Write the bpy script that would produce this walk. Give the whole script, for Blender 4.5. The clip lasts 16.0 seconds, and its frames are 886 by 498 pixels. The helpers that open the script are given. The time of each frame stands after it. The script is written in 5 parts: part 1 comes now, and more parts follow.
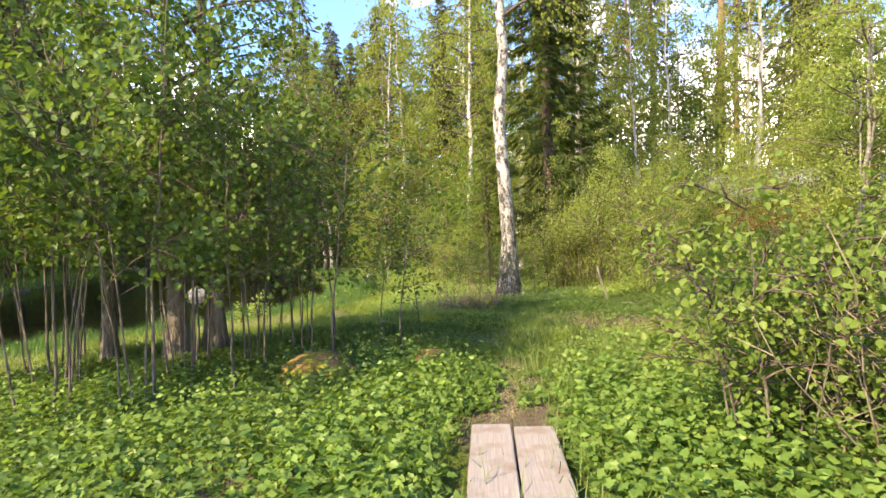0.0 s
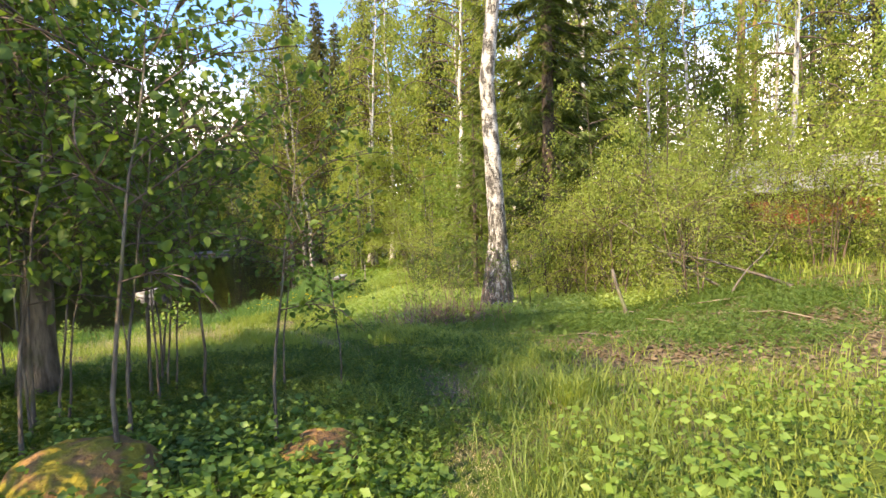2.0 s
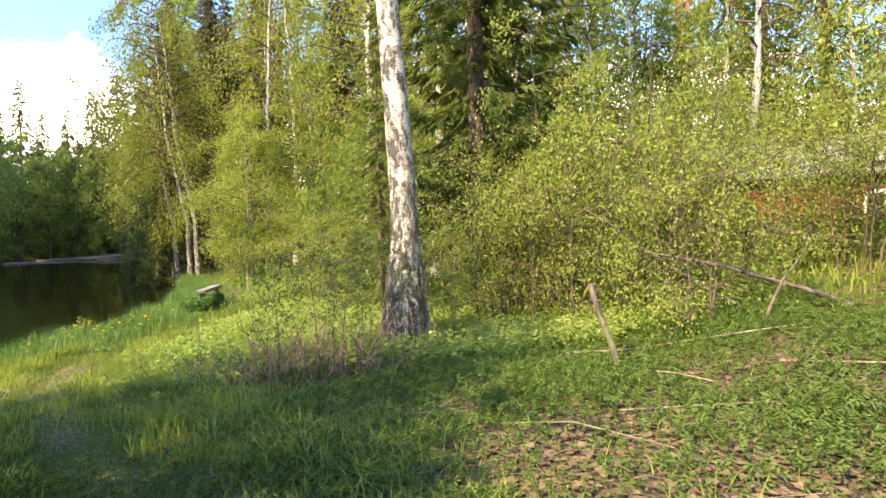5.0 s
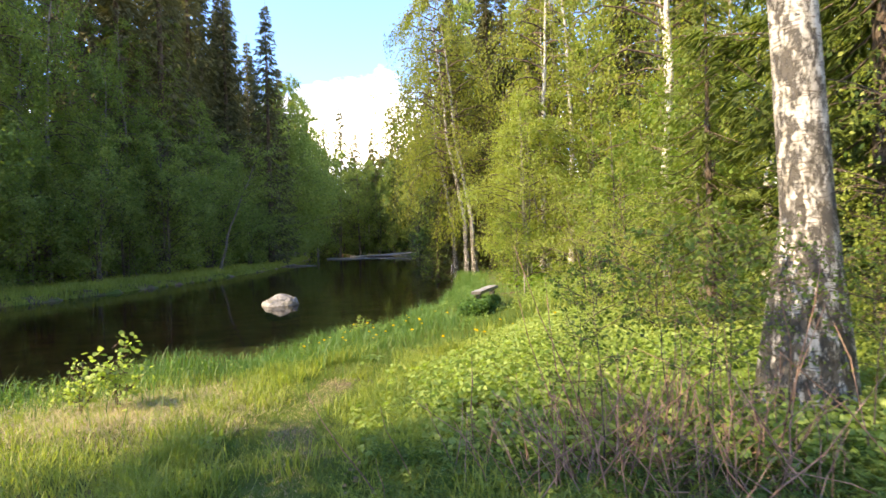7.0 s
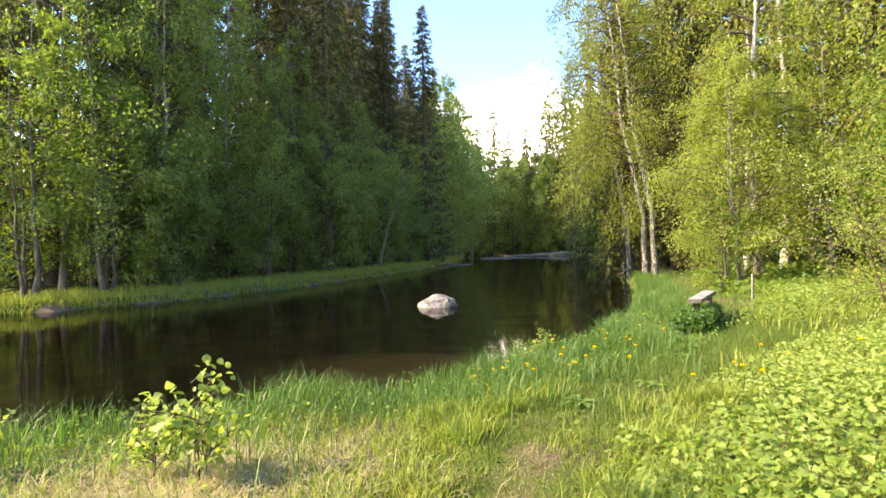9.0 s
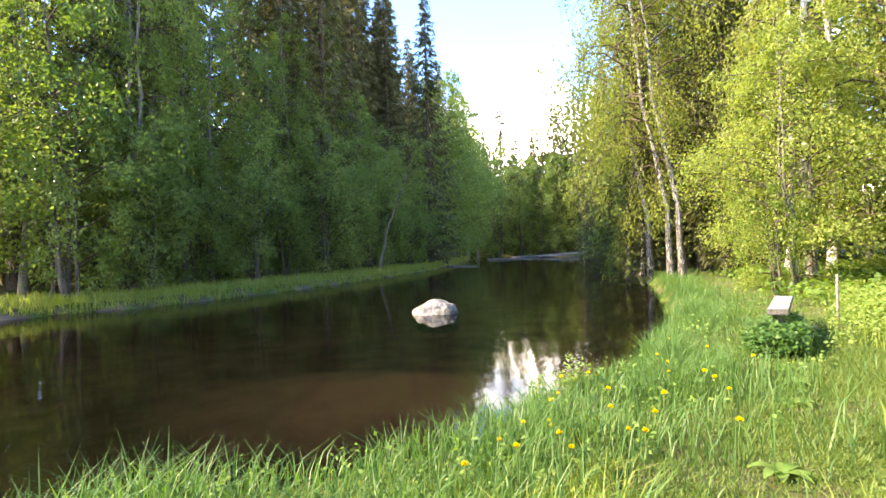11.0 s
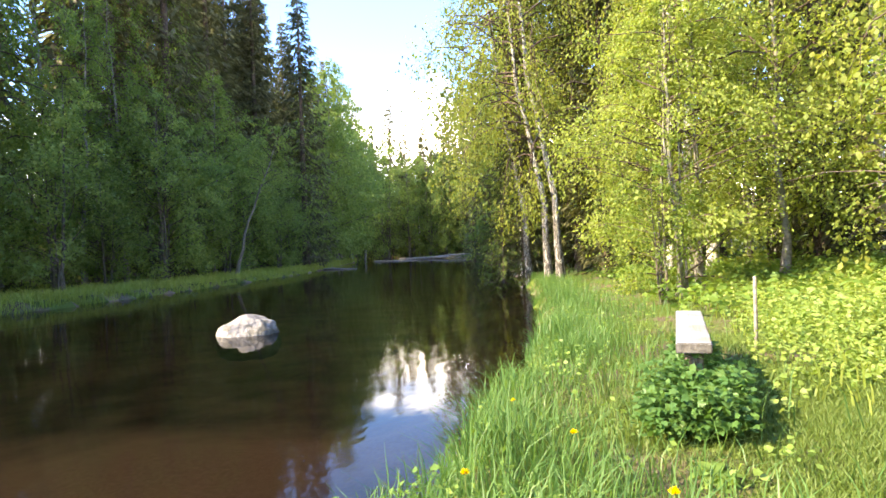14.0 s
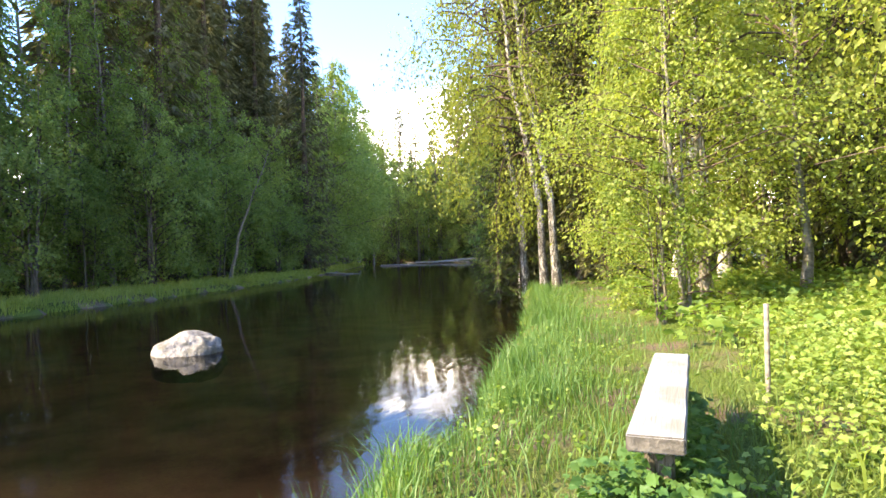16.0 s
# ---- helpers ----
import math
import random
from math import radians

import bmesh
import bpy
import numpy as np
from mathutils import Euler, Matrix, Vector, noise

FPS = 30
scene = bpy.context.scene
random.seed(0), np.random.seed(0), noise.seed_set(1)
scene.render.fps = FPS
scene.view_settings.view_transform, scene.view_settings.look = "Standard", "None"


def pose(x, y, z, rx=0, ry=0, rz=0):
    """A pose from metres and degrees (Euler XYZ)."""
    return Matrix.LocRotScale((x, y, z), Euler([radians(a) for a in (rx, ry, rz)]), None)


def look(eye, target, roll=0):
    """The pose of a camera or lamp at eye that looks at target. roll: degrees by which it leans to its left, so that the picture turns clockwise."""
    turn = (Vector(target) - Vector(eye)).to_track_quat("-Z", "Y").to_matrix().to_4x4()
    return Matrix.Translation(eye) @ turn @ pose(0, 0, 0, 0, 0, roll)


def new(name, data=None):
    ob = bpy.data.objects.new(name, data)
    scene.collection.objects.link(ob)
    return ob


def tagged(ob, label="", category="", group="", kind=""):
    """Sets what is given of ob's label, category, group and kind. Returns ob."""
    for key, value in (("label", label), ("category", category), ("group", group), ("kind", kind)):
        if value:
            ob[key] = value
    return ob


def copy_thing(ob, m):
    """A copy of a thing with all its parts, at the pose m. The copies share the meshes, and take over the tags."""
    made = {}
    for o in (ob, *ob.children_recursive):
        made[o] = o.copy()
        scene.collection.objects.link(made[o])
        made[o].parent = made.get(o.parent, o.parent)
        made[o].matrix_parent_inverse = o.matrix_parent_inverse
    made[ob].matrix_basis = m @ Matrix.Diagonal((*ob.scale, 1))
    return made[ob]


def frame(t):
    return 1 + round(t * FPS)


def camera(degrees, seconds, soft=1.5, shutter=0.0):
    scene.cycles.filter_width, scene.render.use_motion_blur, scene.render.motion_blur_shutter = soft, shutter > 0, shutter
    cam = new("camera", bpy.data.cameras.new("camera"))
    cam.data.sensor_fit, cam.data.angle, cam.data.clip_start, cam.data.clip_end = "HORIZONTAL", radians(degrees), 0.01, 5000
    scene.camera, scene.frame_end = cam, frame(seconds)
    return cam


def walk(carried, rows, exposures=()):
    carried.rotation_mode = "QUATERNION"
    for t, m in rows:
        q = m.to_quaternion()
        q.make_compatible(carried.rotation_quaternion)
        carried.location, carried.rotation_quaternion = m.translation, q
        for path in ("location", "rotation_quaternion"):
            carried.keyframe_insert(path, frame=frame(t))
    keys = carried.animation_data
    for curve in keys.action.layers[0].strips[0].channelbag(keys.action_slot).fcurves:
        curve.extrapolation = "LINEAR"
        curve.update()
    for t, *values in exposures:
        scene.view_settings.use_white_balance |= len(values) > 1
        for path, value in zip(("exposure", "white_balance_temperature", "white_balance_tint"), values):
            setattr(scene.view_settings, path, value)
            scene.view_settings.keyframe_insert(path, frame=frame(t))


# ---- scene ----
LENS = 76.9
PATH = [
    (0, (0.196, 1.567, 2.059), (0.439, 11.562, 1.867), -1.81),
    (0.5, (0.358, 2.357, 2.068), (0.601, 12.352, 1.833), -1.62),
    (1, (0.503, 3.176, 2.026), (0.781, 13.170, 1.798), -1.32),
    (1.5, (0.640, 4.016, 1.986), (0.893, 14.010, 1.751), -1.26),
    (2, (0.868, 4.784, 1.929), (1.136, 14.778, 1.707), -1.26),
    (2.5, (1.102, 5.538, 1.895), (1.608, 15.523, 1.665), -1.45),
    (3, (1.318, 6.235, 1.939), (2.599, 16.151, 1.723), -1.26),
    (3.2, (1.398, 6.553, 1.906), (3.086, 16.407, 1.682), -1.20),
    (5.3, (1.625, 9.354, 1.775), (3.229, 19.223, 1.565), -1.61),
    (5.5, (1.591, 9.618, 1.736), (2.843, 19.537, 1.535), -1.61),
    (6, (1.476, 10.329, 1.764), (1.273, 20.326, 1.589), -1.72),
    (6.5, (1.228, 11.087, 1.740), (-0.775, 20.884, 1.632), -1.38),
    (7, (0.913, 11.831, 1.724), (-2.099, 21.367, 1.627), -1.54),
    (7.5, (0.561, 12.468, 1.685), (-3.626, 21.549, 1.616), -1.71),
    (8, (0.138, 13.097, 1.634), (-4.562, 21.923, 1.571), -1.70),
    (8.5, (-0.392, 13.701, 1.618), (-5.578, 22.251, 1.566), -1.45),
    (9, (-0.814, 14.281, 1.572), (-6.260, 22.668, 1.548), -1.50),
    (9.2, (-0.963, 14.539, 1.583), (-6.479, 22.880, 1.559), -1.55),
    (11.3, (-2.301, 17.194, 1.413), (-7.845, 25.516, 1.434), -1.76),
    (11.5, (-2.406, 17.465, 1.421), (-7.855, 25.850, 1.438), -1.74),
    (12, (-2.570, 18.106, 1.387), (-7.743, 26.664, 1.407), -1.78),
    (12.5, (-2.591, 18.786, 1.285), (-7.258, 27.629, 1.326), -2.08),
    (13, (-2.614, 19.450, 1.269), (-6.843, 28.512, 1.286), -2.12),
    (13.5, (-2.612, 20.233, 1.209), (-6.511, 29.441, 1.210), -2.18),
    (14, (-2.650, 20.944, 1.275), (-6.552, 30.151, 1.262), -2.17),
    (14.5, (-2.589, 21.485, 1.329), (-6.506, 30.686, 1.367), -2.16),
    (15, (-2.492, 21.956, 1.366), (-6.454, 31.137, 1.429), -2.19),
    (15.5, (-2.401, 22.437, 1.366), (-6.449, 31.581, 1.435), -2.05),
    (16, (-2.378, 22.884, 1.346), (-6.512, 31.990, 1.407), -1.89),
]
cam = camera(LENS, 16.0, 1.5, 0.15)
walk(cam, [(t, look(e, a, r)) for t, e, a, r in PATH],
     [(0.0, 1.57, 9000, 10), (5.5, 1.7, 9400, 10), (9.2, 1.97, 9300, 10), (11.5, 2.38, 8500, 10), (16.0, 2.3, 8500, 10)])

# ---- sky, clouds and sun ----
SUN_FROM = Vector((-0.77, -0.64, 0.0)).normalized()
SUN_UP = radians(37)
world = bpy.data.worlds.new("world")
scene.world = world
world.use_nodes = True
wn, wl = world.node_tree.nodes, world.node_tree.links
wn.clear()
sky = wn.new("ShaderNodeTexSky")
sky.sky_type, sky.sun_disc, sky.sun_elevation = "NISHITA", False, SUN_UP
sky.sun_rotation = math.atan2(SUN_FROM.x, SUN_FROM.y)
sky.air_density, sky.dust_density, sky.ozone_density = 1.0, 0.5, 2.4
wc = wn.new("ShaderNodeTexCoord")
wm = wn.new("ShaderNodeMapping")
wm.inputs["Scale"].default_value = (1.0, 1.0, 2.6)
wm.inputs["Location"].default_value = (0.35, 0.1, 0.2)
cn = wn.new("ShaderNodeTexNoise")
cn.inputs["Scale"].default_value, cn.inputs["Detail"].default_value, cn.inputs["Roughness"].default_value = 2.4, 8, 0.58
cr = wn.new("ShaderNodeValToRGB")
cr.color_ramp.elements[0].position, cr.color_ramp.elements[1].position = 0.46, 0.60
sep = wn.new("ShaderNodeSeparateXYZ")
low_cloud = wn.new("ShaderNodeMath")
low_cloud.operation = "MULTIPLY_ADD"
low_cloud.inputs[1].default_value, low_cloud.inputs[2].default_value = -0.8, 0.15
cover = wn.new("ShaderNodeMath")
cover.operation = "ADD"
mixw = wn.new("ShaderNodeMix")
mixw.data_type = "RGBA"
mixw.inputs["B"].default_value = (15.5, 15.3, 15.4, 1)
bgw = wn.new("ShaderNodeBackground")
bgw.inputs["Strength"].default_value = 0.15
wo = wn.new("ShaderNodeOutputWorld")
wl.new(wc.outputs["Generated"], wm.inputs["Vector"])
wl.new(wm.outputs["Vector"], cn.inputs["Vector"])
wl.new(wc.outputs["Generated"], sep.inputs[0])
wl.new(sep.outputs["Z"], low_cloud.inputs[0])
wl.new(low_cloud.outputs[0], cover.inputs[0])
wl.new(cn.outputs["Fac"], cover.inputs[1])
wl.new(cover.outputs[0], cr.inputs["Fac"])
wl.new(cr.outputs["Color"], mixw.inputs["Factor"])
deep_blue = wn.new("ShaderNodeMix")
deep_blue.data_type, deep_blue.blend_type, deep_blue.clamp_result = "RGBA", "MULTIPLY", False
deep_blue.inputs["Factor"].default_value, deep_blue.inputs["B"].default_value = 1.0, (0.74, 1.08, 1.65, 1)
wl.new(sky.outputs["Color"], deep_blue.inputs["A"])
wl.new(deep_blue.outputs["Result"], mixw.inputs["A"])
wl.new(mixw.outputs["Result"], bgw.inputs["Color"])
wl.new(bgw.outputs["Background"], wo.inputs["Surface"])
sun = new("sun", bpy.data.lights.new("sun", "SUN"))
sun.data.energy, sun.data.angle, sun.data.color = 4.8, radians(0.6), (1.0, 0.88, 0.68)
sun.matrix_world = look(tuple(SUN_FROM * math.cos(SUN_UP) * 60 + Vector((0, 20, 60 * math.sin(SUN_UP)))), (0, 20, 0))

# ---- materials ----


def nodes_of(name):
    m = bpy.data.materials.new(name)
    m.use_nodes = True
    nt = m.node_tree
    return m, nt.nodes, nt.links, nt.nodes["Principled BSDF"], nt.nodes["Material Output"]


def mix_of(nodes, links, fac, a, b):
    """A colour mix; a and b are colours or sockets."""
    x = nodes.new("ShaderNodeMix")
    x.data_type = "RGBA"
    if isinstance(fac, float):
        x.inputs["Factor"].default_value = fac
    else:
        links.new(fac, x.inputs["Factor"])
    for side, v in (("A", a), ("B", b)):
        if isinstance(v, tuple):
            x.inputs[side].default_value = (*v, 1)
        else:
            links.new(v, x.inputs[side])
    return x.outputs["Result"]


def noise_of(nodes, links, scale, detail=5, stretch=(1, 1, 1), low=0.4, high=0.6, rough=0.55):
    c = nodes.new("ShaderNodeTexCoord")
    mp = nodes.new("ShaderNodeMapping")
    mp.inputs["Scale"].default_value = stretch
    n = nodes.new("ShaderNodeTexNoise")
    n.inputs["Scale"].default_value, n.inputs["Detail"].default_value, n.inputs["Roughness"].default_value = scale, detail, rough
    r = nodes.new("ShaderNodeMapRange")
    r.inputs["From Min"].default_value, r.inputs["From Max"].default_value = low, high
    links.new(c.outputs["Object"], mp.inputs["Vector"])
    links.new(mp.outputs["Vector"], n.inputs["Vector"])
    links.new(n.outputs["Fac"], r.inputs["Value"])
    return r.outputs["Result"]


def bump_of(nodes, links, bsdf, height, strength=0.4, distance=0.01):
    b = nodes.new("ShaderNodeBump")
    b.inputs["Strength"].default_value, b.inputs["Distance"].default_value = strength, distance
    links.new(height, b.inputs["Height"])
    links.new(b.outputs["Normal"], bsdf.inputs["Normal"])


def leaf_mat(name, c1, c2, trans=0.45, rough=0.5, glow=1.5, spec=0.25):
    m, nodes, links, bsdf, out = nodes_of(name)
    geo = nodes.new("ShaderNodeNewGeometry")
    info = nodes.new("ShaderNodeObjectInfo")
    f = nodes.new("ShaderNodeMath")
    f.operation = "MULTIPLY_ADD"
    f.inputs[1].default_value = 0.6
    g = nodes.new("ShaderNodeMath")
    g.operation = "MULTIPLY"
    g.inputs[1].default_value = 0.4
    links.new(info.outputs["Random"], g.inputs[0])
    links.new(geo.outputs["Random Per Island"], f.inputs[0])
    links.new(g.outputs[0], f.inputs[2])
    col = mix_of(nodes, links, f.outputs[0], c1, c2)
    links.new(col, bsdf.inputs["Base Color"])
    bsdf.inputs["Roughness"].default_value = rough
    bsdf.inputs["Specular IOR Level"].default_value = spec
    tr = nodes.new("ShaderNodeBsdfTranslucent")
    bright = mix_of(nodes, links, 1.0, col, (glow, glow, glow * 0.55))
    bright.node.blend_type = "MULTIPLY"
    bright.node.clamp_result = False
    links.new(bright, tr.inputs["Color"])
    ms = nodes.new("ShaderNodeMixShader")
    ms.inputs[0].default_value = trans
    links.new(bsdf.outputs[0], ms.inputs[1])
    links.new(tr.outputs[0], ms.inputs[2])
    links.new(ms.outputs[0], out.inputs["Surface"])
    return m


def plain_mat(name, c1, c2, scale=8, stretch=(1, 1, 1), rough=0.8, bump=0.5, dist=0.01, low=0.35, high=0.65, c3=None, scale3=1.5, low3=0.5, high3=0.62):
    """Two-tone surface with grain and relief, and large stains of a third tone."""
    m, nodes, links, bsdf, out = nodes_of(name)
    n = noise_of(nodes, links, scale, 7, stretch, low, high)
    col = mix_of(nodes, links, n, c1, c2)
    if c3:
        col = mix_of(nodes, links, noise_of(nodes, links, scale3, 4, (1, 1, 1), low3, high3), col, c3)
    links.new(col, bsdf.inputs["Base Color"])
    bsdf.inputs["Roughness"].default_value = rough
    bsdf.inputs["Specular IOR Level"].default_value = 0.3
    bump_of(nodes, links, bsdf, n, bump, dist)
    return m


def birch_bark(name, dark_low, dark_high):
    m, nodes, links, bsdf, out = nodes_of(name)
    lent = noise_of(nodes, links, 9, 4, (1.2, 1.2, 5.5), 0.56, 0.62)
    patch = noise_of(nodes, links, 6.5, 10, (1, 1, 0.5), dark_low + 0.02, dark_high, 0.82)
    fine = noise_of(nodes, links, 40, 4, (1, 1, 0.4), 0.3, 0.7)
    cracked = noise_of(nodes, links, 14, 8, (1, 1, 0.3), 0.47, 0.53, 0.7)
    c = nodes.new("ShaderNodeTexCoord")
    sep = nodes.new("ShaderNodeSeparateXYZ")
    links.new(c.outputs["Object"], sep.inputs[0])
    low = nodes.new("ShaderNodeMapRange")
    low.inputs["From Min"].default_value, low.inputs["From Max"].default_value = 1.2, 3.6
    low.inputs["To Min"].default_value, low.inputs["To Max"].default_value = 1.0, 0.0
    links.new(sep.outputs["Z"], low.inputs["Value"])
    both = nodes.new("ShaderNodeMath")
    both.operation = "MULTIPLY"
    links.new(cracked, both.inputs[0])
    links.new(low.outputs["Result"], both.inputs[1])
    white = mix_of(nodes, links, fine, (0.31, 0.29, 0.262), (0.50, 0.48, 0.45))
    col = mix_of(nodes, links, lent, white, (0.16, 0.13, 0.11))
    col = mix_of(nodes, links, patch, col, (0.045, 0.04, 0.036))
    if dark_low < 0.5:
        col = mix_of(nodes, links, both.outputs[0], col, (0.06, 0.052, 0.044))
    links.new(col, bsdf.inputs["Base Color"])
    bsdf.inputs["Roughness"].default_value = 0.75
    bump_of(nodes, links, bsdf, patch, 0.8, 0.03)
    return m


M_BIRCHLEAF = leaf_mat("birch_leaf", (0.13, 0.18, 0.035), (0.25, 0.27, 0.065), 0.5)
M_ALDERLEAF = leaf_mat("alder_leaf", (0.08, 0.145, 0.03), (0.175, 0.235, 0.05), 0.45)
M_ROWANLEAF = leaf_mat("rowan_leaf", (0.155, 0.22, 0.045), (0.29, 0.335, 0.095), 0.5)
M_DARKLEAF = leaf_mat("shade_leaf", (0.1, 0.165, 0.045), (0.205, 0.27, 0.08), 0.5)
# darker copy of the alder leaf, with the wood's gloom painted in
M_DEEPLEAF = leaf_mat("shaded_deep_wood_leaf", (0.05, 0.085, 0.02), (0.11, 0.15, 0.04), 0.35)
# weathered end grain, dark enough to hold shade on plank ends
M_SHADEDEND = plain_mat("shaded_end_grain", (0.06, 0.055, 0.05), (0.13, 0.12, 0.108), 30, (1, 1, 1), 0.9)
M_NEEDLE = leaf_mat("spruce_needle", (0.046, 0.052, 0.026), (0.13, 0.13, 0.058), 0.28, 0.6)
M_FRESHNEEDLE = leaf_mat("fresh_spruce_needle", (0.026, 0.045, 0.014), (0.14, 0.185, 0.04), 0.3, 0.6)
M_PINENEEDLE = leaf_mat("pine_needle", (0.035, 0.062, 0.026), (0.075, 0.10, 0.04), 0.2, 0.6)
M_GRASS = leaf_mat("grass_blade", (0.135, 0.205, 0.038), (0.30, 0.34, 0.09), 0.47, 0.45)
M_TALLGRASS = leaf_mat("bank_grass_blade", (0.042, 0.115, 0.032), (0.115, 0.205, 0.06), 0.42, 0.42)
# herb green darkened to carry the shade of nearby trees
M_SHADEHERB = leaf_mat("shaded_herb_leaf", (0.05, 0.11, 0.028), (0.14, 0.21, 0.055), 0.42, 0.45)
M_OLDGRASS = leaf_mat("old_grass_blade", (0.24, 0.2, 0.115), (0.5, 0.44, 0.28), 0.2, 0.8)
# trodden turf, and untrodden grass with dimmer light put into its colour
M_DULLGRASS = leaf_mat("dull_trodden_grass_blade", (0.075, 0.135, 0.028), (0.165, 0.215, 0.06), 0.4, 0.5)
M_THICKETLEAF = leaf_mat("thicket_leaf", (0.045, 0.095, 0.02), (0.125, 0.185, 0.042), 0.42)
M_HERB = leaf_mat("herb_leaf", (0.085, 0.17, 0.036), (0.19, 0.275, 0.065), 0.42, 0.45)
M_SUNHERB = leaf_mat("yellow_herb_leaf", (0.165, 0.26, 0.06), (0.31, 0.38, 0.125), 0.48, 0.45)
M_DRY = leaf_mat("dry_leaf", (0.11, 0.075, 0.048), (0.26, 0.195, 0.125), 0.15, 0.85)
M_STRAW = plain_mat("dry_stem", (0.13, 0.1, 0.075), (0.29, 0.24, 0.18), 14, (1, 1, 0.3), 0.85)
M_BARK = plain_mat("grey_brown_bark", (0.06, 0.048, 0.038), (0.17, 0.145, 0.12), 14, (1, 1, 0.25), 0.9, 0.9, 0.03, c3=(0.10, 0.11, 0.055))
M_PALEBARK = plain_mat("pale_smooth_bark", (0.115, 0.102, 0.085), (0.24, 0.22, 0.19), 10, (1, 1, 1.6), 0.85, 0.4, 0.01, c3=(0.13, 0.125, 0.09))
M_SPRUCEBARK = plain_mat("spruce_bark", (0.05, 0.036, 0.028), (0.14, 0.105, 0.085), 20, (1, 1, 0.5), 0.9, 0.9, 0.02)
M_PINEBARK = plain_mat("pine_bark", (0.20, 0.095, 0.05), (0.42, 0.23, 0.13), 12, (1, 1, 0.4), 0.85, 0.8, 0.03, c3=(0.16, 0.12, 0.1), scale3=1.0)
M_BIRCHBARK = birch_bark("birch_bark", 0.55, 0.60)
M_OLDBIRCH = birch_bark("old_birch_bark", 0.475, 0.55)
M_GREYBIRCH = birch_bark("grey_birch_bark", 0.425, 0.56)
M_DEADSTEM = plain_mat("reddish_dead_stem", (0.15, 0.088, 0.066), (0.34, 0.225, 0.175), 18, (1, 1, 0.3), 0.9)
M_TWIG = plain_mat("brown_twig", (0.05, 0.035, 0.028), (0.13, 0.095, 0.075), 20, (1, 1, 0.3), 0.85)
M_GREYWOOD = plain_mat("grey_weathered_wood", (0.185, 0.19, 0.20), (0.28, 0.285, 0.295), 7, (9, 0.5, 9), 0.8, 0.5, 0.004, 0.35, 0.65, (0.19, 0.175, 0.16), 2.2)
M_BOARD = plain_mat("worn_board_wood", (0.22, 0.19, 0.175), (0.29, 0.26, 0.24), 8, (10, 0.5, 10), 0.8, 0.5, 0.004, 0.3, 0.7, (0.20, 0.15, 0.12), 3.0)
M_ROCK = plain_mat("granite_rock", (0.11, 0.102, 0.097), (0.28, 0.265, 0.25), 7, (1, 1, 1), 0.75, 0.8, 0.04, 0.3, 0.7, (0.09, 0.085, 0.07), 2.2, 0.52, 0.62)
M_MOSS = plain_mat("mossy_stone", (0.09, 0.05, 0.028), (0.24, 0.13, 0.055), 9, (1, 1, 1), 0.95, 1.0, 0.04, 0.3, 0.7, (0.18, 0.15, 0.02), 6.0, 0.42, 0.56)
M_LOG = plain_mat("wet_grey_log", (0.12, 0.105, 0.09), (0.32, 0.30, 0.27), 10, (1, 1, 1), 0.7, 0.6, 0.02)
M_FLOWER = leaf_mat("dandelion_petal", (0.72, 0.50, 0.01), (0.85, 0.66, 0.02), 0.25, 0.6, 1.1)
M_STALK = leaf_mat("green_stalk", (0.10, 0.16, 0.04), (0.18, 0.22, 0.06), 0.3)
M_REDWALL = plain_mat("red_ochre_boards", (0.10, 0.022, 0.016), (0.17, 0.040, 0.028), 6, (1, 1, 0.2), 0.9, 0.4, 0.004)
M_ROOF = plain_mat("grey_roof_sheet", (0.16, 0.165, 0.17), (0.28, 0.29, 0.30), 3, (1, 1, 1), 0.6, 0.2, 0.004)
M_TRIM = plain_mat("white_trim_paint", (0.62, 0.60, 0.56), (0.78, 0.77, 0.74), 8, (1, 1, 0.4), 0.6, 0.2, 0.002)
M_PANE = plain_mat("dark_window_glass", (0.02, 0.022, 0.025), (0.03, 0.032, 0.035), 2, (1, 1, 1), 0.05, 0.0, 0.001)


